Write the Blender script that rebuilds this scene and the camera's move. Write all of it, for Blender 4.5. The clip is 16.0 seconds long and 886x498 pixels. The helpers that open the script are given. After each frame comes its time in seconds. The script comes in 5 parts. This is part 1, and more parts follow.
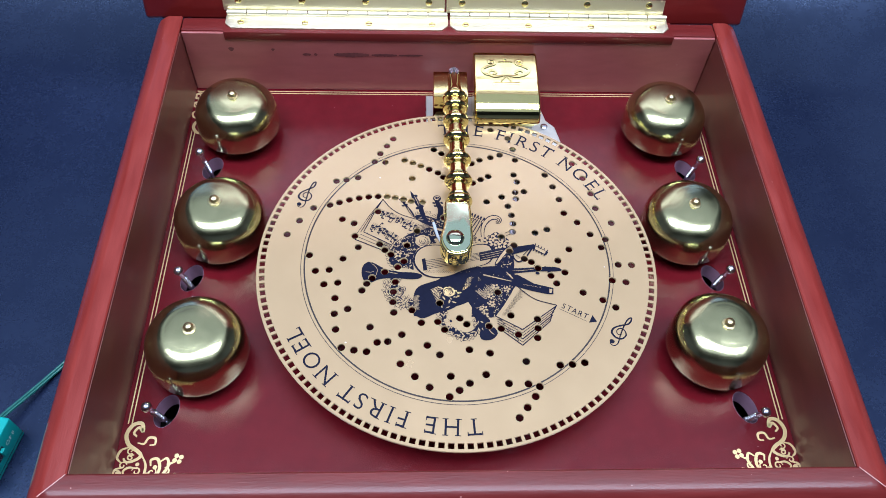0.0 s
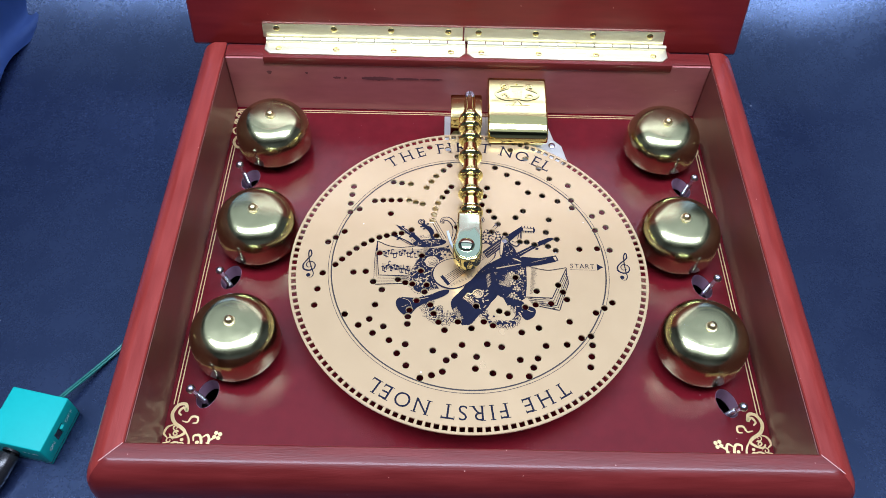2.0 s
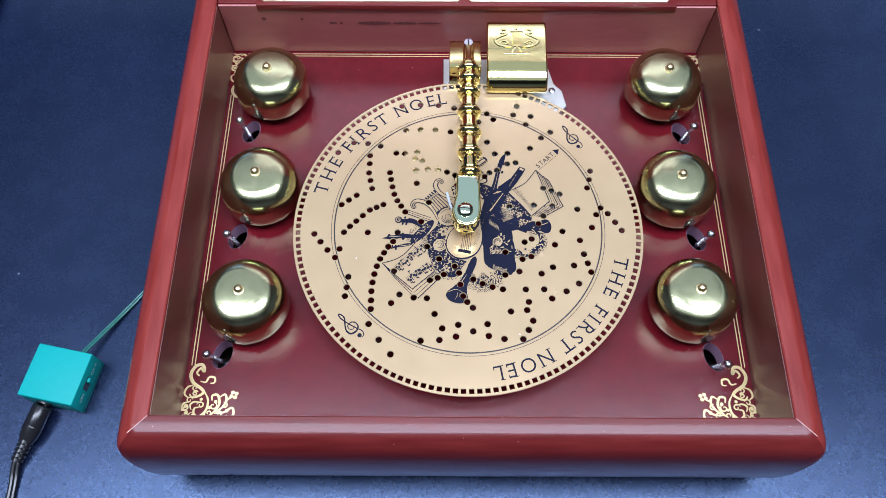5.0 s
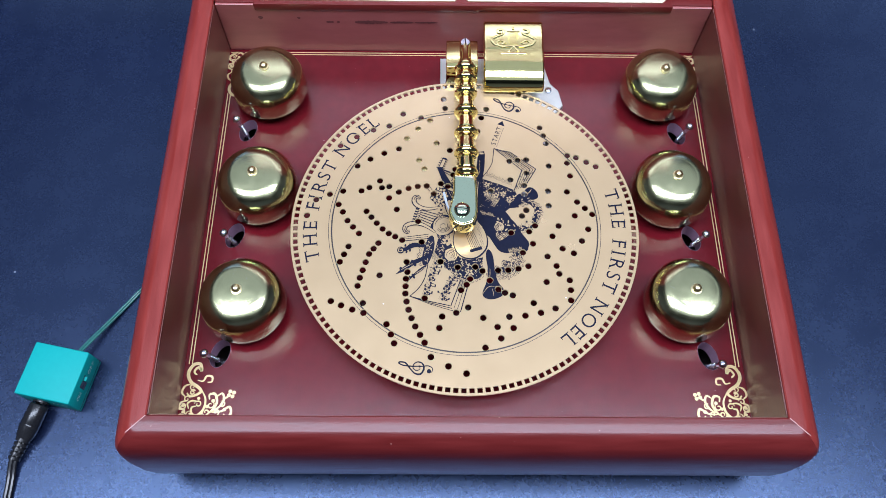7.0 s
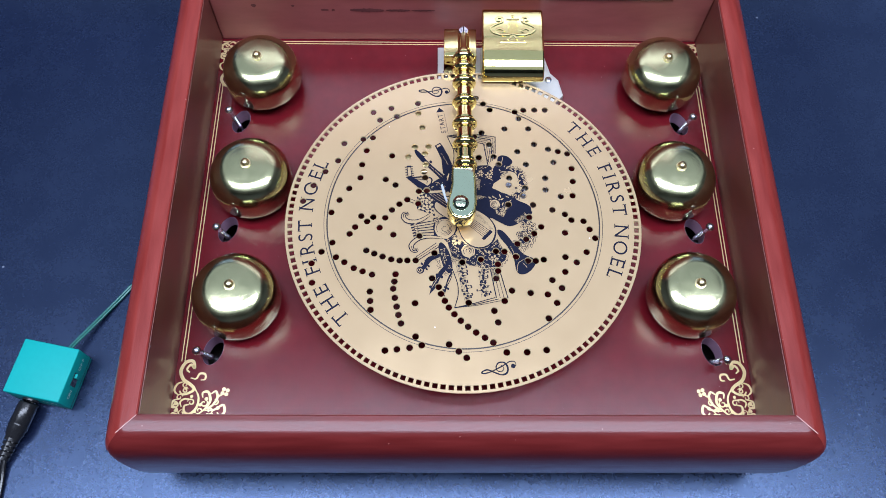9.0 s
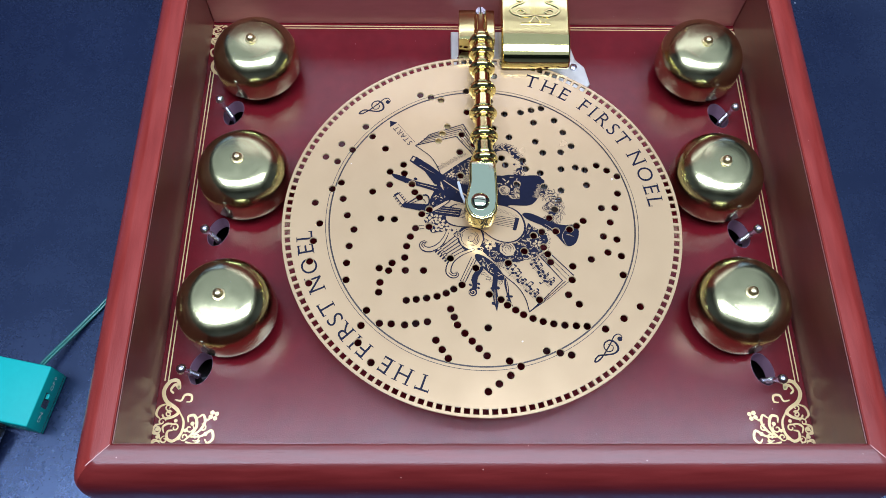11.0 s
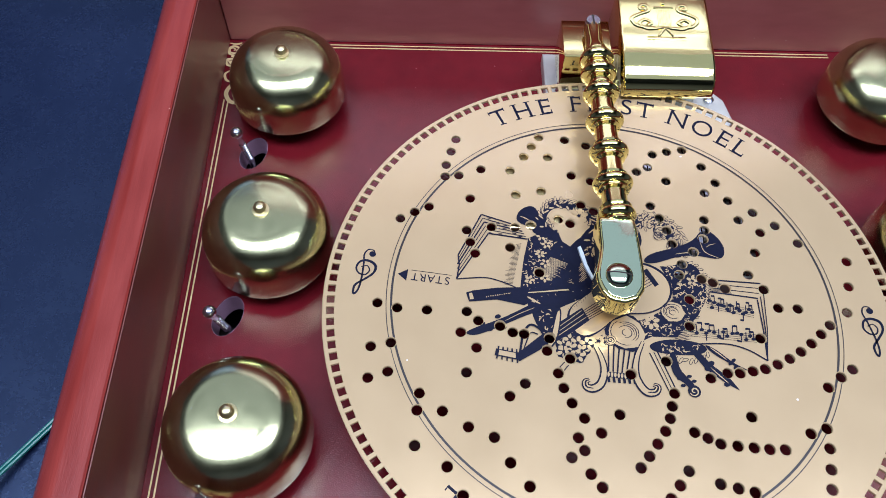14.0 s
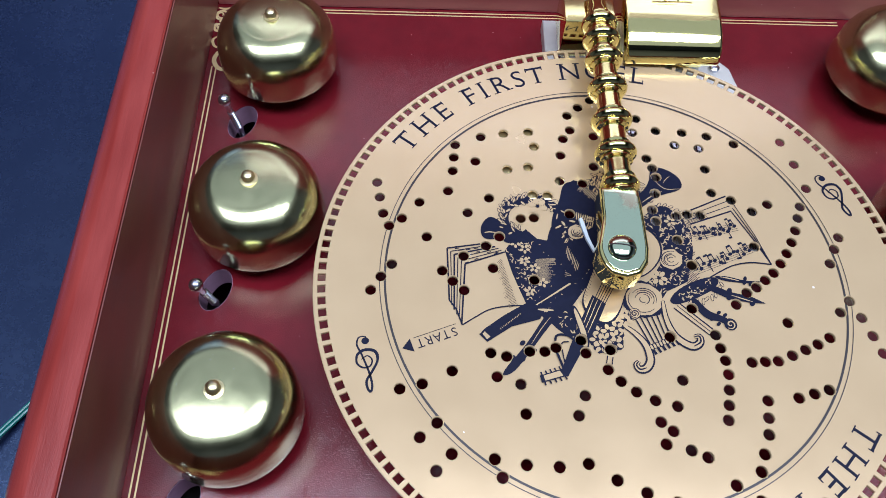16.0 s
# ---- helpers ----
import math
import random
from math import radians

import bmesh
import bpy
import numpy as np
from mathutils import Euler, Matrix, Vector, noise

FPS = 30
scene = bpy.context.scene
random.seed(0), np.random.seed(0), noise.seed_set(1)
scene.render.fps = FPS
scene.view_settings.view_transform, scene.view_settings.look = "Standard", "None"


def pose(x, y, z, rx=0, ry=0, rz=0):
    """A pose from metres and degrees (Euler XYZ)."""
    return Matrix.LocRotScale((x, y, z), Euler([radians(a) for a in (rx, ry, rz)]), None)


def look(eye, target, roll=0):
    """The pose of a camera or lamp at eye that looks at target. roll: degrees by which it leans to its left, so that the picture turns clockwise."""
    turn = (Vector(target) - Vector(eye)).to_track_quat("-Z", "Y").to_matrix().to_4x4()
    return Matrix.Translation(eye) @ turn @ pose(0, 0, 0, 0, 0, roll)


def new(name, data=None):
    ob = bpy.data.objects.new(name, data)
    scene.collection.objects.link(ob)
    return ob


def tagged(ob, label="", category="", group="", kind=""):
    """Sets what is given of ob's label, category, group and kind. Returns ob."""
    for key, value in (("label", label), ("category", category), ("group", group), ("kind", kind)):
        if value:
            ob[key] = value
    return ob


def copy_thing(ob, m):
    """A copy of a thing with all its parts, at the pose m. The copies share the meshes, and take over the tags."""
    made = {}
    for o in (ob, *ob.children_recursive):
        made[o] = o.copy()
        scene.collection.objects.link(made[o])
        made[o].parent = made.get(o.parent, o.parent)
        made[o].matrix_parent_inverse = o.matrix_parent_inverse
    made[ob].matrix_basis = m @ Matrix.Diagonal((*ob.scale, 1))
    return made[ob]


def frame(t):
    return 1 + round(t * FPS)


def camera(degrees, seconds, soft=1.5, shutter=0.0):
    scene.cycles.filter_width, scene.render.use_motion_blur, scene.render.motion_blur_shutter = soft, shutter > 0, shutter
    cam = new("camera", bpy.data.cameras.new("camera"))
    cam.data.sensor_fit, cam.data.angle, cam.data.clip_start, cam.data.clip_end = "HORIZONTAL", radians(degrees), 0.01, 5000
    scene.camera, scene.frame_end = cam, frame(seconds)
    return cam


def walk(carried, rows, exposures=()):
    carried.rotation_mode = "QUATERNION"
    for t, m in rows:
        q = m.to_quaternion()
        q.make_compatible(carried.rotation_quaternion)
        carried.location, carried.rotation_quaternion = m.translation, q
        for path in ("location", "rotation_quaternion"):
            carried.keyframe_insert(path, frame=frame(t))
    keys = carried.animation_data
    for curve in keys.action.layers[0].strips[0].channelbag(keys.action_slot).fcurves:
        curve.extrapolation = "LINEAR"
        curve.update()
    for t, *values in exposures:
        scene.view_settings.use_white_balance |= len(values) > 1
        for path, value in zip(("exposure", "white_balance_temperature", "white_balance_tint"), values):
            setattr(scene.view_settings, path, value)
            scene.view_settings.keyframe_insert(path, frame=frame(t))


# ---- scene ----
cam = camera(58.94, 16.0, 0.85)
PATH = [
    (0, (-0.0238, -0.2364, 0.4082), (0.0559, 0.8985, -1.2367), 3.40),
    (0.5, (-0.0256, -0.2501, 0.4191), (0.0322, 0.9118, -1.2077), 2.99),
    (1, (-0.0234, -0.2582, 0.4269), (0.0136, 0.9072, -1.1980), 2.87),
    (1.5, (-0.0211, -0.2628, 0.4385), (0.0000, 0.8987, -1.1896), 2.30),
    (2, (-0.0188, -0.2653, 0.4439), (-0.0021, 0.8954, -1.1847), 1.80),
    (2.5, (-0.0182, -0.2603, 0.4473), (-0.0002, 0.8681, -1.2039), 1.82),
    (3, (-0.0192, -0.2419, 0.4626), (-0.0134, 0.7791, -1.2571), 0.96),
    (3.5, (-0.0122, -0.2365, 0.4700), (-0.0222, 0.6926, -1.3010), -0.46),
    (4, (-0.0144, -0.2277, 0.4758), (-0.0254, 0.6601, -1.3163), -0.39),
    (6.5, (-0.0137, -0.2189, 0.4877), (0.0001, 0.6225, -1.3267), 1.13),
    (7, (-0.0160, -0.2187, 0.4872), (-0.0023, 0.6203, -1.3283), 1.21),
    (7.5, (-0.0157, -0.2145, 0.4834), (-0.0041, 0.6169, -1.3356), 1.12),
    (8, (-0.0173, -0.2149, 0.4810), (0.0043, 0.6101, -1.3408), 1.80),
    (10.5, (-0.0161, -0.2001, 0.4563), (0.0074, 0.6127, -1.3709), 1.45),
    (11, (-0.0255, -0.1932, 0.4325), (0.0007, 0.6395, -1.3857), 1.83),
    (11.5, (-0.0362, -0.1818, 0.4063), (-0.0086, 0.6841, -1.3964), 1.82),
    (12, (-0.0429, -0.1641, 0.3852), (-0.0072, 0.7641, -1.3860), 1.95),
    (12.5, (-0.0544, -0.1522, 0.3566), (-0.0133, 0.8245, -1.3882), 2.55),
    (13, (-0.0622, -0.1464, 0.3437), (-0.0176, 0.8509, -1.3893), 3.07),
    (13.5, (-0.0657, -0.1418, 0.3330), (-0.0236, 0.8712, -1.3909), 2.97),
    (14, (-0.0659, -0.1365, 0.3197), (-0.0288, 0.8789, -1.4030), 2.71),
    (14.5, (-0.0661, -0.1354, 0.3150), (-0.0233, 0.8750, -1.4104), 2.89),
    (15, (-0.0667, -0.1344, 0.3117), (-0.0158, 0.8582, -1.4239), 3.39),
    (15.5, (-0.0664, -0.1336, 0.3090), (-0.0100, 0.8458, -1.4339), 3.82),
    (16, (-0.0656, -0.1335, 0.3093), (-0.0174, 0.8360, -1.4394), 3.52),
]
walk(cam, [(t, look(eye, target, roll)) for t, eye, target, roll in PATH], [(0, 0.15), (2, 0.28), (4, 0.20), (7, 0.14), (10.5, 0.06), (13, 0.04), (16, 0.03)])

# ---- light: one ceiling panel over the table and an added bounce fill, in a plain closed room ----
world = bpy.data.worlds.new("world")
world.use_nodes = True
world.node_tree.nodes["Background"].inputs[0].default_value = (0.75, 0.85, 1.0, 1)
world.node_tree.nodes["Background"].inputs[1].default_value = 0.2
scene.world = world


def area_lamp(name, m, sx, sy, watts, colour):
    data = bpy.data.lights.new(name, "AREA")
    data.shape, data.size, data.size_y, data.energy, data.color = "RECTANGLE", sx, sy, watts, colour
    ob = new(name, data)
    ob.matrix_world = m
    return ob


area_lamp("ceiling_panel_lamp", look((0.0, -0.21, 1.66), (0.0, -0.21, 0)), 2.2, 0.54, 51, (0.80, 0.915, 1.17))
# no real lamp: added fill in place of light bounced off the ceiling
area_lamp("ceiling_bounce_fill", look((0.0, 0.3, 1.70), (0.0, 0.3, 0)), 2.8, 2.6, 11.5, (0.70, 0.86, 1.12))


# ---- materials ----
def material(name, base, rough=0.5, metal=0.0, coat=0.0, vary=None, scale=200.0, stretch=(1, 1, 1), bump=0.0, bump_scale=None,
             rough_vary=0.0, specks=None, speck_scale=400.0, speck_cut=0.72, ior=1.5, speck_size=0.07, spec=0.5, coat_rough=0.06, coat_ior=1.5, spec_tint=None):
    m = bpy.data.materials.new(name)
    m.use_nodes = True
    nt = m.node_tree
    n, l = nt.nodes, nt.links
    b = n["Principled BSDF"]
    b.inputs["Base Color"].default_value = (*base, 1)
    b.inputs["Roughness"].default_value = rough
    b.inputs["Metallic"].default_value = metal
    b.inputs["Coat Weight"].default_value = coat
    b.inputs["Coat Roughness"].default_value = coat_rough
    b.inputs["IOR"].default_value = ior
    b.inputs["Coat IOR"].default_value = coat_ior
    if spec_tint:
        b.inputs["Specular Tint"].default_value = (*spec_tint, 1)
    b.inputs["Specular IOR Level"].default_value = spec
    tc = n.new("ShaderNodeTexCoord")
    mp = n.new("ShaderNodeMapping")
    mp.inputs["Scale"].default_value = stretch
    l.new(tc.outputs["Object"], mp.inputs["Vector"])
    colour = None
    if vary is not None:
        big, fine = n.new("ShaderNodeTexNoise"), n.new("ShaderNodeTexNoise")
        big.inputs["Scale"].default_value, big.inputs["Detail"].default_value = scale * 0.12, 3
        fine.inputs["Scale"].default_value, fine.inputs["Detail"].default_value = scale, 6
        mean = n.new("ShaderNodeMath")
        mean.operation = "MULTIPLY_ADD"
        mean.inputs[1].default_value = 0.5
        half = n.new("ShaderNodeMath")
        half.operation = "MULTIPLY"
        half.inputs[1].default_value = 0.5
        for t in (big, fine):
            l.new(mp.outputs["Vector"], t.inputs["Vector"])
        l.new(fine.outputs["Fac"], half.inputs[0])
        l.new(big.outputs["Fac"], mean.inputs[0])
        l.new(half.outputs[0], mean.inputs[2])
        ramp = n.new("ShaderNodeValToRGB")
        ramp.color_ramp.elements[0].position, ramp.color_ramp.elements[1].position = 0.33, 0.67
        ramp.color_ramp.elements[0].color, ramp.color_ramp.elements[1].color = (*base, 1), (*vary, 1)
        l.new(mean.outputs[0], ramp.inputs["Fac"])
        colour = ramp.outputs["Color"]
        if rough_vary:
            rm = n.new("ShaderNodeMapRange")
            rm.inputs["To Min"].default_value, rm.inputs["To Max"].default_value = max(0.02, rough - rough_vary), rough + rough_vary
            rm.inputs["From Min"].default_value, rm.inputs["From Max"].default_value = 0.3, 0.7
            l.new(mean.outputs[0], rm.inputs["Value"])
            l.new(rm.outputs["Result"], b.inputs["Roughness"])
    if specks is not None:
        vo = n.new("ShaderNodeTexVoronoi")
        vo.inputs["Scale"].default_value = speck_scale
        l.new(tc.outputs["Object"], vo.inputs["Vector"])
        near = n.new("ShaderNodeMath")
        near.operation = "LESS_THAN"
        near.inputs[1].default_value = speck_size
        l.new(vo.outputs["Distance"], near.inputs[0])
        sep = n.new("ShaderNodeSeparateColor")
        l.new(vo.outputs["Color"], sep.inputs[0])
        few = n.new("ShaderNodeMath")
        few.operation = "GREATER_THAN"
        few.inputs[1].default_value = speck_cut
        l.new(sep.outputs[0], few.inputs[0])
        both = n.new("ShaderNodeMath")
        both.operation = "MULTIPLY"
        l.new(near.outputs[0], both.inputs[0])
        l.new(few.outputs[0], both.inputs[1])
        mix = n.new("ShaderNodeMix")
        mix.data_type = "RGBA"
        mix.inputs[6].default_value = (*base, 1)
        mix.inputs[7].default_value = (*specks, 1)
        l.new(both.outputs[0], mix.inputs[0])
        if colour is not None:
            l.new(colour, mix.inputs[6])
        colour = mix.outputs[2]
    if colour is not None:
        l.new(colour, b.inputs["Base Color"])
    if bump:
        bn = n.new("ShaderNodeTexNoise")
        bn.inputs["Scale"].default_value, bn.inputs["Detail"].default_value = bump_scale or scale, 4
        l.new(mp.outputs["Vector"], bn.inputs["Vector"])
        bp = n.new("ShaderNodeBump")
        bp.inputs["Strength"].default_value, bp.inputs["Distance"].default_value = bump, 0.0004
        l.new(bn.outputs["Fac"], bp.inputs["Height"])
        l.new(bp.outputs["Normal"], b.inputs["Normal"])
    return m


# same mahogany: X base darkened for the front's shade, Y lightened for lit side rims
WOOD_X = material("shaded_mahogany_along_x", (0.104, 0.0088, 0.0082), 0.42, 0, 0.26, (0.182, 0.0195, 0.0178), 260, (0.12, 1, 1), 0.22, 1600, 0.08, (0.55, 0.30, 0.26), 260, 0.92, spec=0.28, coat_rough=0.09)
WOOD_Y = material("lit_mahogany_along_y", (0.185, 0.0175, 0.0140), 0.36, 0, 0.40, (0.300, 0.0430, 0.0340), 260, (1, 0.12, 1), 0.22, 1600, 0.08, (0.55, 0.30, 0.26), 260, 0.92, spec=0.28, coat_rough=0.09)
WOOD_LID = material("glossy_lid_lacquer", (0.150, 0.0090, 0.0080), 0.34, 0, 0.5, (0.215, 0.017, 0.015), 220, (0.12, 1, 1), 0.03, 300, 0.05, (0.55, 0.30, 0.26), 200, 0.95, coat_rough=0.10, coat_ior=1.5)
# one inner wood in two tones: lit back wall, shaded sides and front
WOOD_IN_LIT = material("satin_inner_wood_lit", (0.32, 0.080, 0.076), 0.42, 0, 0.6, (0.41, 0.118, 0.110), 200, (0.3, 0.3, 1), 0.06, 700, 0.06, (0.5, 0.35, 0.3), 260, 0.95, coat_rough=0.30, coat_ior=1.7)
WOOD_IN_SHADED = material("satin_inner_wood_shaded", (0.110, 0.022, 0.017), 0.46, 0, 0.5, (0.17, 0.040, 0.032), 200, (0.3, 0.3, 1), 0.06, 700, 0.06, (0.5, 0.35, 0.3), 260, 0.95, coat_rough=0.22, coat_ior=1.6)
DECK = material("maroon_lacquer", (0.098, 0.0050, 0.0088), 0.080, 0, 0.0, (0.130, 0.0072, 0.012), 120, (1, 1, 1), 0.22, 2200, 0.02, (0.42, 0.22, 0.24), 330, 0.95, ior=1.58)
BRASS = material("bell_brass", (0.58, 0.57, 0.32), 0.21, 1.0, 0, (0.68, 0.66, 0.38), 160, (1, 1, 1), 0.05, 800, 0.06, (0.95, 0.92, 0.80), 620, 0.90, speck_size=0.10)
GOLD = material("polished_gold_plate", (0.89, 0.78, 0.33), 0.06, 1.0, 0, (0.93, 0.82, 0.38), 90, (1, 1, 1), 0.015, 300, 0.02)
STUD = material("worn_stud_brass", (0.84, 0.70, 0.36), 0.30, 1.0, 0, (0.90, 0.78, 0.46), 500, (1, 1, 1), 0.1, 1500, 0.05)
# polished gold with the ceiling's pale green reflection put into the base colour
SHEEN_GOLD = material("gold_plate_with_ceiling_sheen", (0.80, 0.93, 0.66), 0.07, 1.0, 0, (0.81, 0.97, 0.70), 90, (1, 1, 1), 0.015, 300, 0.02)
SATIN = material("satin_brass", (0.90, 0.83, 0.58), 0.44, 1.0, 0, (0.95, 0.90, 0.70), 240, (0.2, 1, 1), 0.05, 700, 0.07)
DISC = material("disc_gold_lacquer", (0.572, 0.402, 0.224), 0.24, 0.36, 0.5, (0.612, 0.436, 0.246), 60, (1, 1, 1), 0.02, 500, 0.04, (0.95, 0.85, 0.75), 160, 0.97, coat_rough=0.03)
INK = material("navy_print", (0.0030, 0.0045, 0.017), 0.5, 0, 0.0, (0.0050, 0.0068, 0.024), 500, spec=0.15)
BLACK_INK = material("black_print", (0.018, 0.014, 0.016), 0.4, 0, 0.2, (0.03, 0.022, 0.022), 500)
LEAF = material("gold_leaf_print", (0.68, 0.50, 0.22), 0.4, 0.4, 0.2, (0.80, 0.63, 0.34), 700, (1, 1, 1), 0.05, 900, 0.08)
CLOTH = material("navy_backing_sheet", (0.0058, 0.0098, 0.029), 0.27, 0, 0, (0.0085, 0.0138, 0.036), 380, (1, 1, 1), 0.15, 1500, 0.05, (0.16, 0.18, 0.24), 60, 0.90, 1.5, 0.05, 0.95, spec_tint=(0.42, 0.60, 1.0))
SATIN_CLOTH = material("dark_blue_satin", (0.030, 0.065, 0.22), 0.34, 0, 0, (0.038, 0.080, 0.26), 120, (1, 1, 1), 0.1, 900, 0.05, spec=1.0, spec_tint=(0.50, 0.66, 1.0))
GREEN = material("green_plastic", (0.0, 0.335, 0.315), 0.55, 0, 0, (0.002, 0.36, 0.34), 300, (1, 1, 1), 0.08, 1800, spec=0.25)
BLACK = material("black_plastic", (0.012, 0.012, 0.014), 0.24, 0, 0, (0.018, 0.018, 0.02), 300, (1, 1, 1), 0.05, 900)
STEEL = material("nickel_steel", (0.58, 0.58, 0.66), 0.25, 1.0, 0, (0.68, 0.68, 0.76), 500)
ZINC = material("zinc_plate", (0.62, 0.62, 0.58), 0.4, 0.6, 0, (0.70, 0.69, 0.64), 300)
GREY = material("translucent_grey_plastic", (0.42, 0.47, 0.52), 0.25, 0, 0.2, (0.46, 0.51, 0.56), 300)
WHITE = material("white_print", (0.75, 0.78, 0.76), 0.5, 0, 0, (0.82, 0.84, 0.82), 400)
VIOLET = material("painted_hole_edge", (0.32, 0.185, 0.26), 0.35, 0, 0.3, (0.38, 0.23, 0.32), 400)
DARK = material("dark_chipboard", (0.02, 0.013, 0.012), 0.7, 0, 0, (0.03, 0.02, 0.018), 200)
STAIN = material("dark_stain", (0.11, 0.032, 0.034), 0.55, 0, 0, (0.20, 0.060, 0.060), 900)
SEAM = material("pale_joint", (0.62, 0.36, 0.33), 0.5, 0, 0, (0.70, 0.45, 0.42), 400)
PLASTER = material("room_paint", (0.11, 0.12, 0.14), 0.9, 0, 0, (0.13, 0.14, 0.16), 4)
TABLE = material("dark_table", (0.015, 0.016, 0.02), 0.5, 0, 0, (0.022, 0.022, 0.026), 40)


# ---- mesh helpers ----
def part(name, bm, mat, parent=None, label="", smooth=False):
    me = bpy.data.meshes.new(name)
    bm.normal_update()
    bm.to_mesh(me)
    bm.free()
    me.materials.append(mat)
    if smooth:
        me.polygons.foreach_set("use_smooth", [True] * len(me.polygons))
        me.set_sharp_from_angle(angle=radians(38))
    ob = new(name, me)
    if parent is not None:
        ob.parent = parent
    return tagged(ob, label)


def empty(name, m=None):
    ob = new(name)
    ob.empty_display_size = 0.01
    if m is not None:
        ob.matrix_basis = m
    return ob


def slab(x0, x1, y0, y1, z0, z1, bevel=0.0, segments=2, bm=None):
    bm = bm or bmesh.new()
    r = bmesh.ops.create_cube(bm, size=1, matrix=Matrix.Translation(((x0 + x1) / 2, (y0 + y1) / 2, (z0 + z1) / 2)) @ Matrix.Diagonal((x1 - x0, y1 - y0, z1 - z0, 1)))
    if bevel:
        edges = list({e for v in r["verts"] for e in v.link_edges})
        bmesh.ops.bevel(bm, geom=edges, offset=bevel, segments=segments, affect="EDGES", profile=0.5)
    return bm


def lathe(profile, segments=48, m=None, bm=None):
    """Turns (radius, height) round z."""
    bm = bm or bmesh.new()
    m = m or Matrix()
    rings = []
    for r, z in profile:
        if r < 1e-7:
            rings.append([bm.verts.new(m @ Vector((0, 0, z)))])
        else:
            rings.append([bm.verts.new(m @ Vector((r * math.cos(2 * math.pi * i / segments), r * math.sin(2 * math.pi * i / segments), z))) for i in range(segments)])
    for a, b in zip(rings, rings[1:]):
        for i in range(segments):
            j = (i + 1) % segments
            if len(a) == 1 and len(b) == 1:
                continue
            if len(a) == 1:
                bm.faces.new((a[0], b[j], b[i]))
            elif len(b) == 1:
                bm.faces.new((a[i], a[j], b[0]))
            else:
                bm.faces.new((a[i], a[j], b[j], b[i]))
    bmesh.ops.recalc_face_normals(bm, faces=bm.faces)
    return bm


def tube(points, radius, sides=10, bm=None, low=1.0):
    bm = bm or bmesh.new()
    pts = [Vector(p) for p in points]
    rings = []
    for i, p in enumerate(pts):
        d = (pts[min(i + 1, len(pts) - 1)] - pts[max(i - 1, 0)]).normalized()
        side = d.cross(Vector((0, 0, 1)))
        side = side.normalized() if side.length > 1e-4 else Vector((1, 0, 0))
        up = side.cross(d).normalized()
        r = radius[i] if isinstance(radius, (list, tuple)) else radius
        rings.append([bm.verts.new(p + side * (r * math.cos(2 * math.pi * k / sides)) + up * (r * low * math.sin(2 * math.pi * k / sides))) for k in range(sides)])
    for a, b in zip(rings, rings[1:]):
        for k in range(sides):
            bm.faces.new((a[k], a[(k + 1) % sides], b[(k + 1) % sides], b[k]))
    bm.faces.new(rings[0])
    bm.faces.new(rings[-1])
    bmesh.ops.recalc_face_normals(bm, faces=bm.faces)
    return bm


def spline(points, steps=8):
    """Catmull-Rom curve through the points."""
    p = [Vector(q) for q in points]
    p = [2 * p[0] - p[1]] + p + [2 * p[-1] - p[-2]]
    out = []
    for a, b, c, d in zip(p, p[1:], p[2:], p[3:]):
        for i in range(steps):
            t = i / steps
            out.append(0.5 * (2 * b + (c - a) * t + (2 * a - 5 * b + 4 * c - d) * t * t + (3 * b - a - 3 * c + d) * t ** 3))
    out.append(p[-2])
    return out


def extrude_profile(profile, x0, x1, bm=None):
    """A closed (y, z) outline drawn out along x."""
    bm = bm or bmesh.new()
    a = [bm.verts.new((x0, y, z)) for y, z in profile]
    b = [bm.verts.new((x1, y, z)) for y, z in profile]
    n = len(profile)
    for i in range(n):
        bm.faces.new((a[i], a[(i + 1) % n], b[(i + 1) % n], b[i]))
    bm.faces.new(a)
    bm.faces.new(b)
    bmesh.ops.recalc_face_normals(bm, faces=bm.faces)
    return bm


def outline_solid(outline, z0, z1, bm=None, bevel=0.0):
    """A closed (x, y) outline raised from z0 to z1."""
    bm = bm or bmesh.new()
    a = [bm.verts.new((x, y, z0)) for x, y in outline]
    b = [bm.verts.new((x, y, z1)) for x, y in outline]
    n = len(outline)
    for i in range(n):
        bm.faces.new((a[i], a[(i + 1) % n], b[(i + 1) % n], b[i]))
    bm.faces.new(a)
    top = bm.faces.new(b)
    bmesh.ops.recalc_face_normals(bm, faces=bm.faces)
    if bevel:
        bmesh.ops.bevel(bm, geom=list(top.edges), offset=bevel, segments=3, affect="EDGES", profile=0.5)
    return bm


def circle(x, y, r, n=14, turn=0.0):
    return [(x + r * math.cos(turn + 2 * math.pi * i / n), y + r * math.sin(turn + 2 * math.pi * i / n)) for i in range(n)]


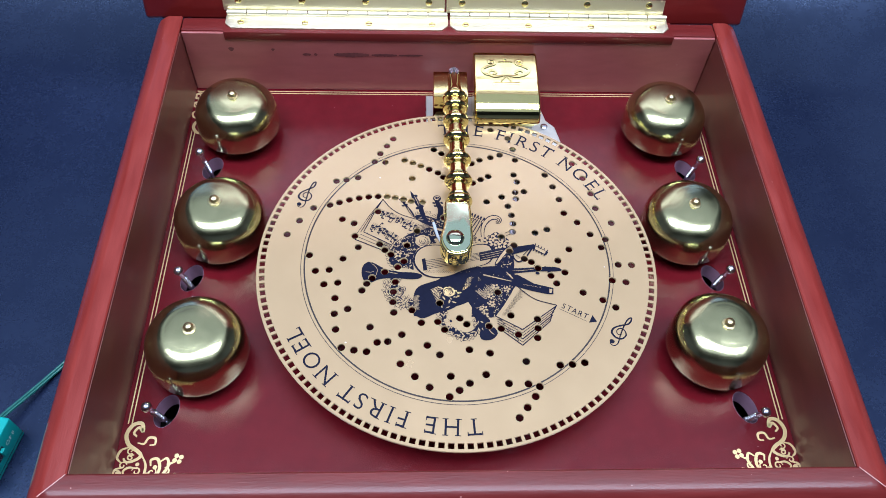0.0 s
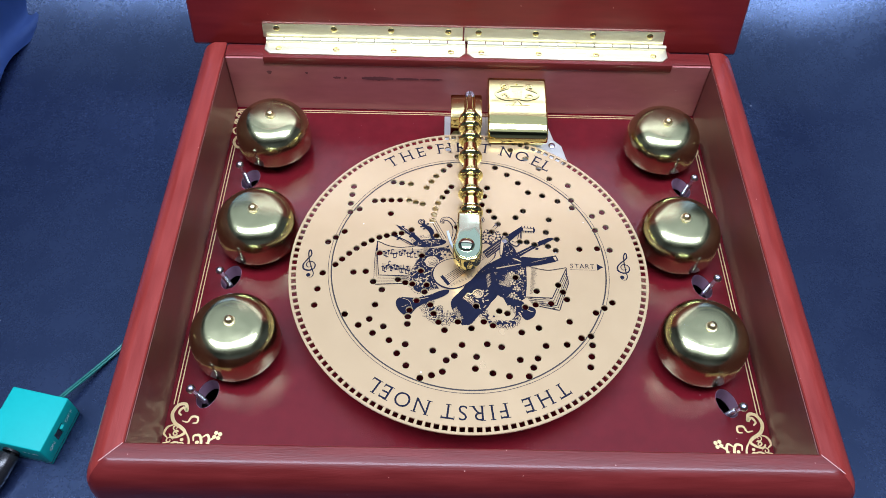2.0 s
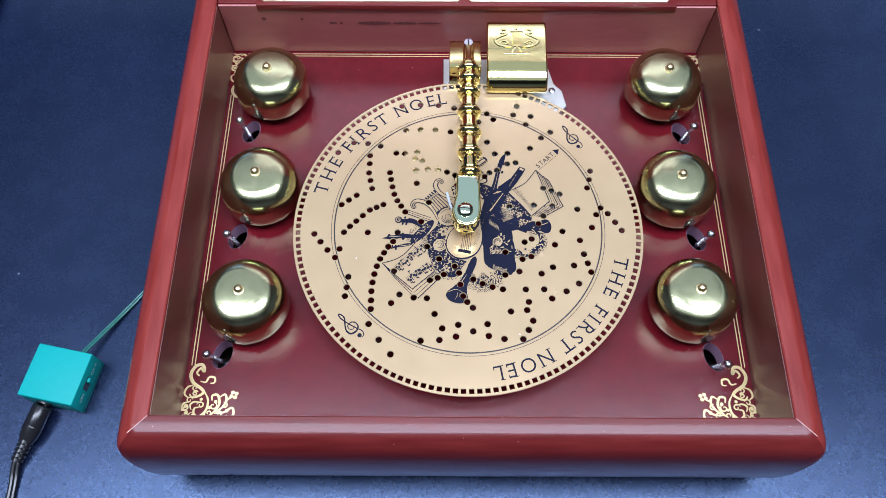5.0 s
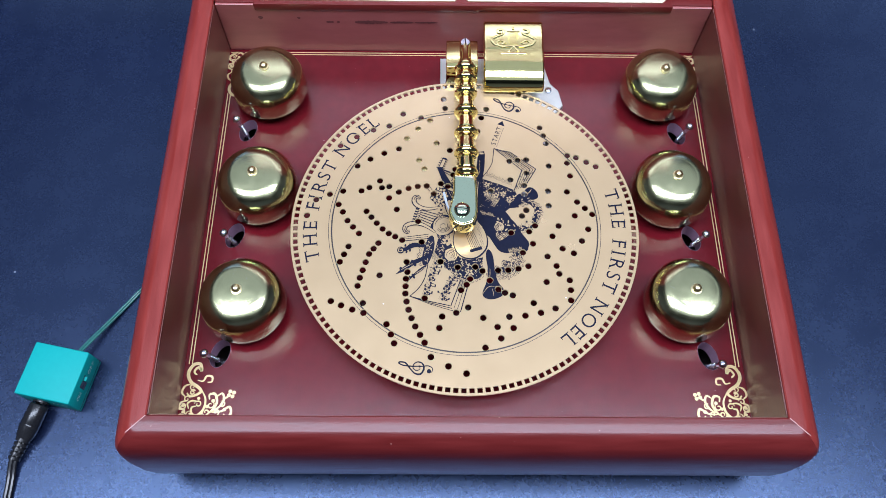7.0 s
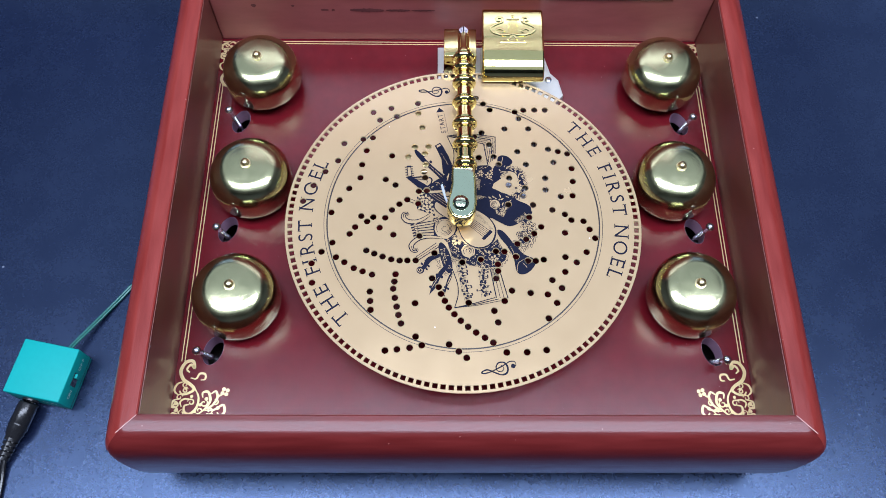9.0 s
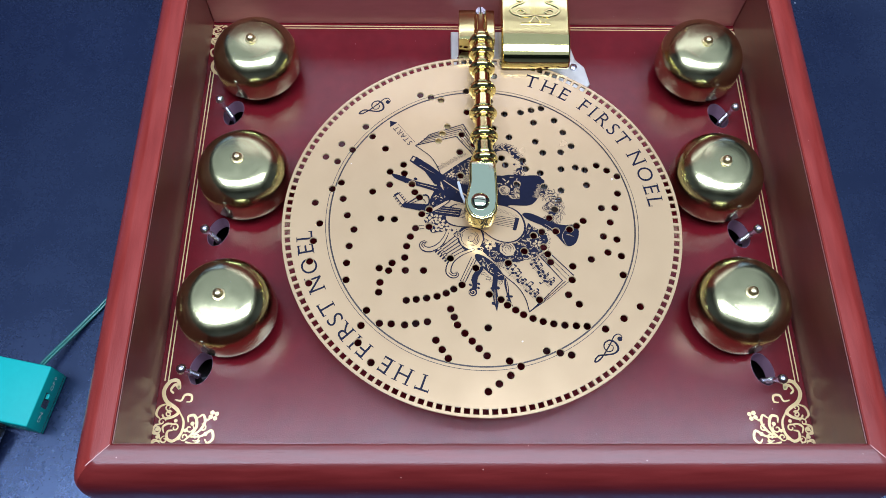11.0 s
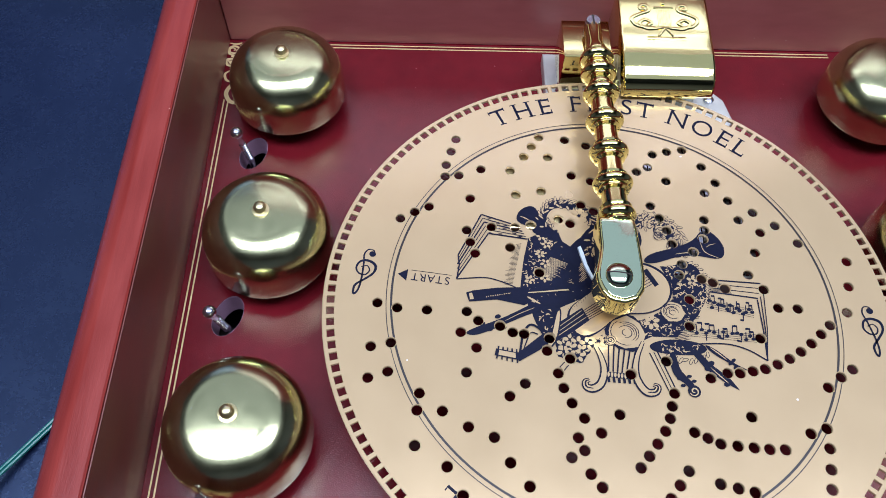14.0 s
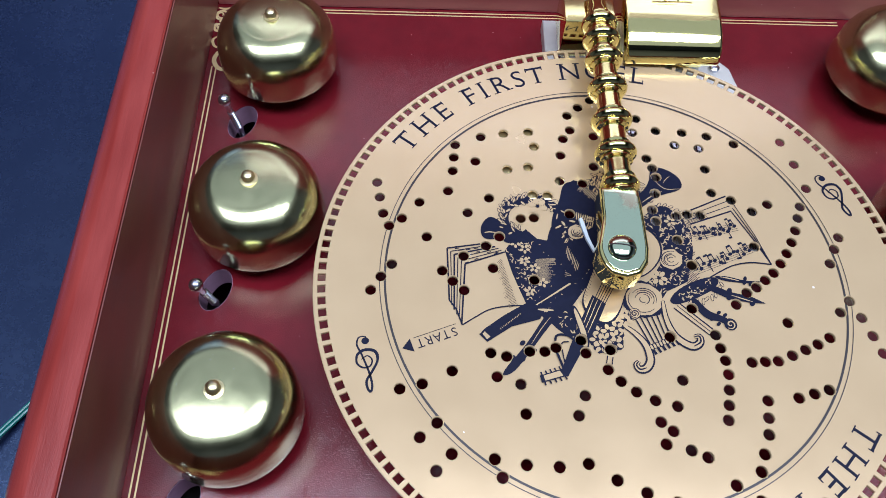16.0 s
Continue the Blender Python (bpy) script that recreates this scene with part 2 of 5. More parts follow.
def pierced_plate(outer, holes, z0, z1, chamfer=0.0):
    """A plate of that outline with holes right through it, their upper edges broken by the chamfer."""
    bm = bmesh.new()
    loops, edges = [], []
    for k, loop in enumerate([outer] + holes):
        cx, cy = sum(p[0] for p in loop) / len(loop), sum(p[1] for p in loop) / len(loop)
        r = math.hypot(loop[0][0] - cx, loop[0][1] - cy)
        f = 1 + (chamfer if k else -chamfer) / r
        vs = [bm.verts.new((cx + f * (x - cx), cy + f * (y - cy), z1)) for x, y in loop]
        loops.append((vs, loop))
        edges += [bm.edges.new((vs[i], vs[(i + 1) % len(vs)])) for i in range(len(vs))]
    bmesh.ops.triangle_fill(bm, edges=edges, use_beauty=True, normal=(0, 0, 1))
    low = {}
    tops = list(bm.faces)
    for vs, loop in loops:
        for v, (x, y) in zip(vs, loop):
            low[v] = bm.verts.new((x, y, z0))
    for f in tops:
        if f.normal.z < 0:
            f.normal_flip()
        bm.faces.new([low[v] for v in reversed(f.verts[:])])
    for vs, loop in loops:
        mid = [bm.verts.new((x, y, z1 - chamfer)) for x, y in loop] if chamfer else vs
        for i in range(len(vs)):
            j = (i + 1) % len(vs)
            if chamfer:
                bm.faces.new((vs[i], mid[i], mid[j], vs[j]))
            bm.faces.new((mid[i], low[vs[i]], low[vs[j]], mid[j]))
    bmesh.ops.recalc_face_normals(bm, faces=bm.faces)
    return bm


# flat print: strokes and filled outlines lying in one plane
def stroke(bm, points, width, z, taper=False):
    pts = [Vector((p[0], p[1], 0)) for p in points]
    prev = None
    last = len(pts) - 1
    for i, p in enumerate(pts):
        d = (pts[min(i + 1, last)] - pts[max(i - 1, 0)])
        if d.length < 1e-9:
            continue
        d.normalize()
        w = width / 2
        if taper:
            w *= 0.25 + 0.75 * math.sin(math.pi * (0.08 + 0.84 * i / max(last, 1)))
        nrm = Vector((-d.y, d.x, 0)) * w
        row = bm.verts.new((p.x + nrm.x, p.y + nrm.y, z)), bm.verts.new((p.x - nrm.x, p.y - nrm.y, z))
        if prev:
            bm.faces.new((prev[0], prev[1], row[1], row[0]))
        prev = row


def curve2(points, steps=6):
    return [(q.x, q.y) for q in spline([(x, y, 0) for x, y in points], steps)]


def patch(bm, outline, z):
    vs = [bm.verts.new((x, y, z)) for x, y in outline]
    f = bm.faces.new(vs)
    f.normal_update()
    if f.normal.z < 0:
        f.normal_flip()
    if len(vs) > 4:
        bmesh.ops.triangulate(bm, faces=[f])


def spiral(x, y, r, turns, start, hand=1, n=26, inner=0.18):
    return [(x + r * (1 - (1 - inner) * i / n) * math.cos(start + hand * 2 * math.pi * turns * i / n),
             y + r * (1 - (1 - inner) * i / n) * math.sin(start + hand * 2 * math.pi * turns * i / n)) for i in range(n + 1)]


def glyph(bm, char, size, m, width=1.0, thin=0.0):
    """One letter of the built-in font as flat faces; size is its cap height."""
    data = bpy.data.curves.new("letter", "FONT")
    data.body, data.size, data.align_x = char, size * 1.44, "CENTER"
    data.resolution_u = 4
    data.offset = -thin
    ob = bpy.data.objects.new("letter", data)
    me = bpy.data.meshes.new_from_object(ob)
    m2 = m @ Matrix.Diagonal((width, 1, 1, 1))
    vs = [bm.verts.new(m2 @ v.co) for v in me.vertices]
    for p in me.polygons:
        try:
            f = bm.faces.new([vs[i] for i in p.vertices])
        except ValueError:
            continue
        f.normal_update()
        if f.normal.z < 0:
            f.normal_flip()
    xs = [v.co.x for v in me.vertices] or [0]
    bpy.data.objects.remove(ob)
    bpy.data.meshes.remove(me)
    bpy.data.curves.remove(data)
    return min(xs), max(xs)


def flat_bar(bm, x0, x1, y0, y1, m):
    vs = [bm.verts.new(m @ Vector((x, y, 0))) for x, y in ((x0, y0), (x1, y0), (x1, y1), (x0, y1))]
    bm.faces.new(vs)


# ---- the room and the sheet on the table ----
def room():
    w, s, nth, top, low = 2.3, -2.0, 2.3, 1.72, -0.75
    for name, b in (("wall_south", (-w, w, s - 0.1, s, low, top)), ("wall_north", (-w, w, nth, nth + 0.1, low, top)),
                    ("wall_west", (-w - 0.1, -w, s - 0.1, nth + 0.1, low, top)), ("wall_east", (w, w + 0.1, s - 0.1, nth + 0.1, low, top)),
                    ("floor", (-w - 0.1, w + 0.1, s - 0.1, nth + 0.1, low - 0.1, low)), ("ceiling", (-w - 0.1, w + 0.1, s - 0.1, nth + 0.1, top, top + 0.1))):
        tagged(part(name, slab(*b), PLASTER), "plain painted " + name.split("_")[0] + " of the room", name.split("_")[0], kind="structure")
    table = tagged(empty("table"), "dark table under the navy backing sheet", "table")
    part("tabletop", slab(-1.0, 1.0, -0.8, 0.95, -0.04, -0.004, 0.004), TABLE, table)
    for x in (-0.93, 0.93):
        for y in (-0.73, 0.88):
            part("leg", slab(x - 0.03, x + 0.03, y - 0.03, y + 0.03, -0.75, -0.041, 0.003), TABLE, table)


def backing_sheet():
    bm = bmesh.new()
    rows = []
    flat_end, rad = 0.185, 0.20
    profile = [(y, 0.0) for y in np.linspace(-0.7, flat_end, 60)]
    profile += [(flat_end + rad * math.sin(a), rad * (1 - math.cos(a))) for a in np.linspace(0.04, 1.25, 30)]
    y1, z1 = profile[-1]
    profile += [(y1 + k * 0.012, z1 + k * 0.036) for k in range(1, 12)]
    xs = np.linspace(-0.62, 0.352, 90)
    for y, z in profile:
        rows.append([])
        for x in xs:
            lift = 0.0
            if x > 0.26:
                lift = 0.022 * ((x - 0.26) / 0.09) ** 2 * min(1.0, max(0.0, (y - 0.02) / 0.2))
            wav = 0.0012 * noise.noise(Vector((x * 9, y * 9, 1.3))) * min(1, max(0, (math.hypot(x / 0.22, (y + 0.0) / 0.2) - 1)))
            rows[-1].append(bm.verts.new((x, y, z + lift + max(wav, -0.0008))))
    for a, b in zip(rows, rows[1:]):
        for i in range(len(xs) - 1):
            bm.faces.new((a[i], a[i + 1], b[i + 1], b[i]))
    ob = part("backdrop", bm, CLOTH, None, "", True)
    tagged(ob, "navy backing sheet laid flat and swept up behind the box", "backdrop", kind="structure")


def draped_cloth():
    """Loose folds of satin beside the sheet."""
    bm = bmesh.new()
    rows = []
    nu, nv = 80, 90
    for j in range(nv):
        v = j / (nv - 1)
        y = 0.06 + 0.62 * v
        edge = -0.352 - 0.012 * math.sin(v * 9) - 0.006 * math.sin(v * 31) - 0.06 * max(0, 0.25 - v)
        rows.append([])
        for i in range(nu):
            u = i / (nu - 1)
            x = edge - 0.24 * u
            h = 0.006 + 0.034 * math.sin(min(1.0, u * 9) * math.pi / 2)
            h += 0.016 * math.sin(u * 42 + 3.2 * math.sin(v * 7)) * min(1, u * 12) + 0.012 * math.sin(v * 17 - u * 9) * min(1, u * 5)
            h += 0.012 * noise.noise(Vector((x * 14, y * 14, 0.4)))
            h *= min(1, 3 * v + 0.1)
            rows[-1].append(bm.verts.new((x, y, max(0.003, h))))
    for a, b in zip(rows, rows[1:]):
        for i in range(nu - 1):
            bm.faces.new((a[i], a[i + 1], b[i + 1], b[i]))
    bmesh.ops.solidify(bm, geom=list(bm.faces), thickness=0.0012)
    bmesh.ops.recalc_face_normals(bm, faces=bm.faces)
    tagged(part("draped_cloth", bm, SATIN_CLOTH, None, "", True), "dark blue satin cloth lying in loose folds", "cloth")


room()
backing_sheet()
draped_cloth()

# ---- the wooden box ----
RIM, FLOOR = 0.096, 0.050
HOLES = [(s * 0.1412, y) for s in (-1, 1) for y in (0.0685, -0.0083, -0.0840)]


def slanted_hole(x, y, grow=0.0, n=32):
    """Outline of an oval hammer hole, leaning towards the disc at its far end."""
    lean = radians(74 if x < 0 else 106)
    c, s = math.cos(lean), math.sin(lean)
    ring = [((0.0087 + grow) * math.cos(2 * math.pi * k / n), (0.0055 + grow) * math.sin(2 * math.pi * k / n)) for k in range(n)]
    return [(x + u * c - v * s, y + u * s + v * c) for u, v in ring]


def deck_ornament(bm, cx, cy, sx, sy, base):
    """Scrolled corner ornament, its corner at cx, cy."""
    n = [0]

    def q(pts):
        return [(cx + sx * x * 0.00118, cy + sy * y * 0.00118) for x, y in pts]

    def s(pts, w, smooth=True, taper=True):
        n[0] += 1
        z = base + n[0] * 0.000004
        stroke(bm, q(curve2(pts, 7) if smooth else pts), w * 0.00112, z, taper)

    # tall scroll against the side border
    s([(7.2, 26.0), (5.8, 27.6), (7.4, 29.8), (9.2, 28.2), (8.2, 31.4), (5.0, 31.0), (3.0, 27.0), (4.6, 22.8), (8.6, 20.0), (10.2, 18.0), (8.0, 16.2), (5.0, 15.6), (3.6, 17.2)], 1.7)
    s([(8.0, 23.4), (10.6, 23.0), (12.0, 25.4), (14.6, 25.2), (14.8, 22.8), (12.8, 22.4)], 1.1)
    s([(10.6, 18.4), (12.8, 14.2), (12.4, 9.4), (9.6, 6.4), (7.0, 7.4), (6.8, 10.2), (8.8, 10.8)], 1.3)
    s([(5.0, 21.6), (2.2, 20.4), (1.2, 17.4), (3.0, 15.4)], 1.1)
    s([(9.8, 13.0), (6.6, 13.4), (4.6, 12.0), (5.4, 9.6)], 1.0)
    s([(4.2, 13.4), (1.4, 12.6), (0.9, 9.8), (3.2, 9.2), (4.0, 7.0)], 1.1)
    s([(4.6, 6.2), (1.6, 6.8), (0.8, 4.2), (2.6, 2.6), (4.8, 3.6), (3.6, 5.0)], 1.1)
    # palmette in the middle, with curled leaves
    s([(13.6, 6.4), (16.6, 9.0), (18.4, 12.6), (17.2, 16.6), (14.6, 16.4), (14.8, 14.0)], 1.3)
    s([(16.0, 8.4), (19.6, 10.4), (21.6, 14.0), (20.6, 17.0), (18.4, 15.8)], 1.2)
    s([(16.4, 8.0), (20.8, 8.4), (24.6, 10.6), (25.6, 7.4), (23.6, 5.6), (22.2, 7.2)], 1.2)
    s([(14.6, 6.0), (18.0, 5.0), (20.4, 6.6)], 1.3)
    s([(21.0, 14.4), (23.6, 15.4)], 1.0)
    for a in (0.5, 2.07, 3.64, 5.21):
        n[0] += 1
        patch(bm, q(circle(24.9 + 1.35 * math.cos(a), 16.8 + 1.35 * math.sin(a), 0.95, 9)), base + n[0] * 0.000004)
    # scrolls along the front border
    s([(30.4, 1.8), (31.2, 4.0), (29.4, 4.6), (28.6, 2.6), (26.8, 1.0), (24.6, 3.2), (20.2, 5.0), (15.8, 3.4), (13.2, 0.9)], 1.3)
    s([(22.6, 0.8), (24.2, 2.6), (21.6, 3.4), (19.4, 1.8), (20.6, 0.9)], 1.0)
    s([(12.6, 4.6), (10.4, 4.8), (8.8, 2.8), (6.8, 1.4), (5.2, 2.6)], 1.3)
    s([(12.2, 1.6), (10.0, 1.2), (9.2, 3.6)], 1.0)
    s([(1.0, 1.0), (3.6, 1.6), (5.6, 0.8)], 1.1)
    for x, y, r, t0, hand in ((2.6, 4.6, 1.9, 0.4, 1), (2.4, 10.6, 1.8, 2.2, -1), (4.0, 14.2, 1.6, 0.2, 1), (9.6, 11.8, 1.8, 3.0, -1), (6.4, 17.4, 1.5, 0.6, 1), (10.0, 3.4, 1.8, 5.0, 1),
                              (15.6, 11.4, 1.9, 1.2, -1), (18.6, 8.0, 1.8, 4.0, 1), (17.4, 2.2, 1.7, 0.8, -1), (13.8, 8.0, 1.7, 3.6, 1), (6.0, 20.2, 1.5, 5.4, -1), (25.6, 2.4, 1.6, 1.0, 1), (13.4, 2.4, 1.7, 2.4, 1), (21.0, 11.8, 1.6, 2.0, -1), (5.8, 6.8, 1.6, 1.4, 1)):
        s(spiral(x, y, r, 1.1, t0, hand, 16, 0.25), 0.7, False)
    for x, y, r in ((11.6, 7.6, 0.9), (14.0, 10.6, 0.8), (9.6, 14.6, 0.8), (2.6, 11.2, 0.9), (17.0, 2.4, 0.8), (12.6, 3.0, 0.9), (6.2, 4.6, 0.9), (3.0, 8.0, 0.8), (6.4, 18.4, 0.8), (16.6, 13.4, 0.9), (22.4, 9.2, 0.9), (28.0, 3.8, 0.7)):
        n[0] += 1
        patch(bm, q(circle(x, y, r, 8)), base + n[0] * 0.000004)


def music_box():
    box = tagged(empty("music_box"), "open mahogany-lacquered wooden music box with a raised lid", "music box")
    # front and side rails: one rounded moulding, mitred at the front corners
    mould = [(0.0, RIM - 0.0005), (0.0006, RIM), (0.0076, RIM), (0.0090, 0.0957), (0.0108, 0.0947), (0.0135, 0.0928), (0.0160, 0.0895), (0.0176, 0.0850), (0.0186, 0.0780), (0.0192, 0.0680), (0.0194, 0.0550),
             (0.0192, 0.0420), (0.0183, 0.0300), (0.0168, 0.0200), (0.0143, 0.0125), (0.0108, 0.0065), (0.0068, 0.0040), (0.0, 0.0040)]
    x_in, y_in, y_end = 0.1610, -0.1300, 0.1480

    def corner(d, z, a):
        """A point of the moulding on the left front corner, rounded where it bulges; a runs from 0 (side) to 1 (front)."""
        c = min(max(d - 0.004, 0.0), 0.0065)
        ang = math.pi * (1 + 0.5 * a)
        return -x_in - d + c + c * math.cos(ang), y_in - d + c + c * math.sin(ang), z

    def rail(sections):
        bm = bmesh.new()
        rings = [[bm.verts.new(p) for p in sec] for sec in sections]
        for a, b in zip(rings, rings[1:]):
            for k in range(len(a)):
                bm.faces.new((a[k - 1], a[k], b[k], b[k - 1]))
        bm.faces.new(rings[0])
        bm.faces.new(rings[-1])
        bmesh.ops.remove_doubles(bm, verts=bm.verts, dist=1e-6)
        bmesh.ops.recalc_face_normals(bm, faces=bm.faces)
        return bm

    left = [[corner(d, z, a) for d, z in mould] for a in (0.5, 0.67, 0.84, 1.0)]
    # front rail takes the shaded wood tone, side rails the lit one
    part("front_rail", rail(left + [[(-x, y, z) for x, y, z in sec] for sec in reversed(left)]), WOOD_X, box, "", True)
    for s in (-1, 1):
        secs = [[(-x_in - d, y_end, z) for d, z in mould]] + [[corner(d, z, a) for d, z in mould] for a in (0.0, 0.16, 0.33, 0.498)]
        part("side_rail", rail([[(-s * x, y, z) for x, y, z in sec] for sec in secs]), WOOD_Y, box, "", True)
        bm = bmesh.new()
        stroke(bm, [(s * 0.1612, -0.1302), (s * 0.1700, -0.1390)], 0.0003, RIM + 0.0002)
        part("mitre_joint", bm, SEAM, box, "fine pale line of a mitred joint")
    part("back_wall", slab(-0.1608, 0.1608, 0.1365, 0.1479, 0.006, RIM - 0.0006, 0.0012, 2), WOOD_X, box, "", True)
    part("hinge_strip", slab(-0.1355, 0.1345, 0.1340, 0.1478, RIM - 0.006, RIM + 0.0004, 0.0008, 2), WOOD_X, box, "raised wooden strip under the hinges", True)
    # the linings' light and shade is in their colour: back pale, others dark
    part("inner_lining", slab(-0.1602, 0.1602, 0.1346, 0.1364, FLOOR + 0.0002, RIM - 0.0012, 0.0004), WOOD_IN_LIT, box, "satin inner face of the back wall, in its lit mauve-brown tone")
    part("inner_lining", slab(-0.1602, 0.1602, -0.1299, -0.1294, FLOOR + 0.0002, RIM - 0.0020, 0.0001), WOOD_IN_SHADED, box, "satin inner face of the front rail, in its shaded brown tone")
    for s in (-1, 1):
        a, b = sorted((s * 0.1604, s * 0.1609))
        part("inner_lining", slab(a, b, -0.1296, 0.1345, FLOOR + 0.0002, RIM - 0.0010, 0.0001), WOOD_IN_SHADED, box, "satin inner face of a side wall, in its shaded brown tone")
    part("bottom_board", slab(-0.1609, 0.1609, -0.1299, 0.1364, 0.003, 0.008), DARK, box)
    for x in (-0.15, 0.15):
        for y in (-0.12, 0.125):
            part("foot", slab(x - 0.008, x + 0.008, y - 0.008, y + 0.008, 0.0002, 0.003, 0.0006), BLACK, box)
    # dark smear and dots on the inside of the back wall
    for x0, x1, tall in ((-0.0905, -0.0855, 0.0011), (-0.0835, -0.0815, 0.0012), (-0.0715, -0.0500, 0.0018), (-0.0485, -0.0330, 0.0012), (-0.0320, -0.0170, 0.0009)):
        bm = bmesh.new()
        prev = None
        n = max(6, int((x1 - x0) / 0.0007))
        for k in range(n + 1):
            x = x0 + (x1 - x0) * k / n
            e = math.sin(math.pi * (0.06 + 0.88 * k / n)) ** 0.5
            up, dn = (tall * e * (0.7 + 0.6 * abs(noise.noise(Vector((x * 900, q, 1.7))))) for q in (1.0, 8.0))
            row = bm.verts.new((x, 0.1344, 0.0795 - dn)), bm.verts.new((x, 0.1344, 0.0795 + up))
            if prev:
                bm.faces.new((prev[0], row[0], row[1], prev[1]))
            prev = row
        part("smear", bm, STAIN, box, "dark smeared stain on the lacquer")
    for x, z, r in ((-0.133, 0.083, 0.0016), (-0.108, 0.083, 0.0010)):
        bm = bmesh.new()
        bm.faces.new([bm.verts.new((x + r * math.cos(a) * (1 + 0.3 * math.sin(3 * a)), 0.1344, z + r * math.sin(a))) for a in np.linspace(0, 2 * math.pi, 12)[:-1]])
        part("spot", bm, STAIN, box, "small dark spot on the lacquer")
    # deck with six bell-hammer holes
    outer = [(-0.1609, -0.1299), (0.1609, -0.1299), (0.1609, 0.1364), (-0.1609, 0.1364)]
    deck = part("deck", pierced_plate(outer, [slanted_hole(x, y) for x, y in HOLES], FLOOR - 0.010, FLOOR), DECK, box, "glossy maroon lacquered deck board")
    for x, y in HOLES:
        bm = bmesh.new()
        rings = [[bm.verts.new((u, v, h)) for u, v in slanted_hole(x, y, g)] for g, h in ((-0.00005, FLOOR - 0.0101), (-0.00005, FLOOR - 0.0003), (-0.0002, FLOOR - 0.0002), (-0.0007, FLOOR - 0.0095), (-0.0007, FLOOR - 0.0101))]
        for k in range(len(rings)):
            a, b = rings[k - 1], rings[k]
            for m in range(len(a)):
                bm.faces.new((a[m - 1], a[m], b[m], b[m - 1]))
        bmesh.ops.recalc_face_normals(bm, faces=bm.faces)
        part("hole_lining", bm, VIOLET, deck, "violet-grey painted edge of an oval hole", True)
    z = FLOOR + 0.0002
    for s in (-1, 1):
        for k, w in ((0.1580, 0.0006), (0.1562, 0.0006)):
            bm = bmesh.new()
            stroke(bm, [(s * k, -0.0905), (s * k, 0.098)], w, z)
            part("gold_line", bm, LEAF, deck, "thin gold border line")
    for k in (0.1308, 0.1326):
        bm = bmesh.new()
        stroke(bm, [(-0.122, k), (0.122, k)], 0.0006, z)
        part("gold_line", bm, LEAF, deck, "thin gold border line")
    for sx in (-1, 1):
        for sy in (-1, 1):
            bm = bmesh.new()
            deck_ornament(bm, sx * 0.1612, 0.1335 if sy > 0 else -0.1275, -sx, -sy, z)
            part("corner_ornament", bm, LEAF, deck, "gold scrolled corner ornament")
    # lid, standing open behind the hinges
    lean = pose(-0.002, 0.1515, 0.0905, -13, 0, 0)
    lid = part("lid", slab(-0.1830, 0.1830, 0.0, 0.034, 0.0, 0.300, 0.0025, 3), WOOD_LID, box, "raised mahogany-lacquered lid", True)
    lid.matrix_basis = lean
    # two long brass hinges
    for x0, x1 in ((-0.1348, -0.0022), (-0.0010, 0.1318)):
        hinge = part("hinge", outline_solid([(x0 + 0.004, 0.1368), (x1 - 0.004, 0.1368), (x1, 0.1408), (x1, 0.1502), (x0, 0.1502), (x0, 0.1408)], RIM + 0.0005, RIM + 0.0015, None, 0.0003), SATIN, box, "long satin brass hinge leaf screwed to the rim", True)
        up = part("upper_leaf", extrude_profile([(-0.0012, 0.0075), (-0.0003, 0.0075), (-0.0003, 0.0168), (-0.0012, 0.0170)], x0, x1), SATIN, hinge, "upright brass hinge leaf")
        up.matrix_basis = lean
        n = 11
        step = (x1 - x0) / n
        for k in range(n):
            bm = lathe([(0, -step * 0.47), (0.0017, -step * 0.47), (0.0017, step * 0.47), (0, step * 0.47)], 12,
                       Matrix.Translation((x0 + (k + 0.5) * step, 0.1496, RIM + 0.0021)) @ Matrix.Rotation(math.pi / 2, 4, "Y"))
            part("knuckle", bm, SATIN, hinge, "", True)
        for k in range(4):
            x = x0 + (0.07 + 0.286 * k) * (x1 - x0)
            bm = lathe([(0.0021, 0), (0.0020, 0.0004), (0.0012, 0.0007), (0, 0.0007)], 14, Matrix.Translation((x, 0.1415, RIM + 0.0015)))
            part("screw", bm, GOLD, hinge, "", True)
            bm = lathe([(0.0021, 0), (0.0020, 0.0004), (0.0012, 0.0007), (0, 0.0007)], 14, lean @ Matrix.Translation((x, -0.0012, 0.0138)) @ Matrix.Rotation(math.pi / 2, 4, "X"))
            part("screw", bm, GOLD, hinge, "", True)


music_box()


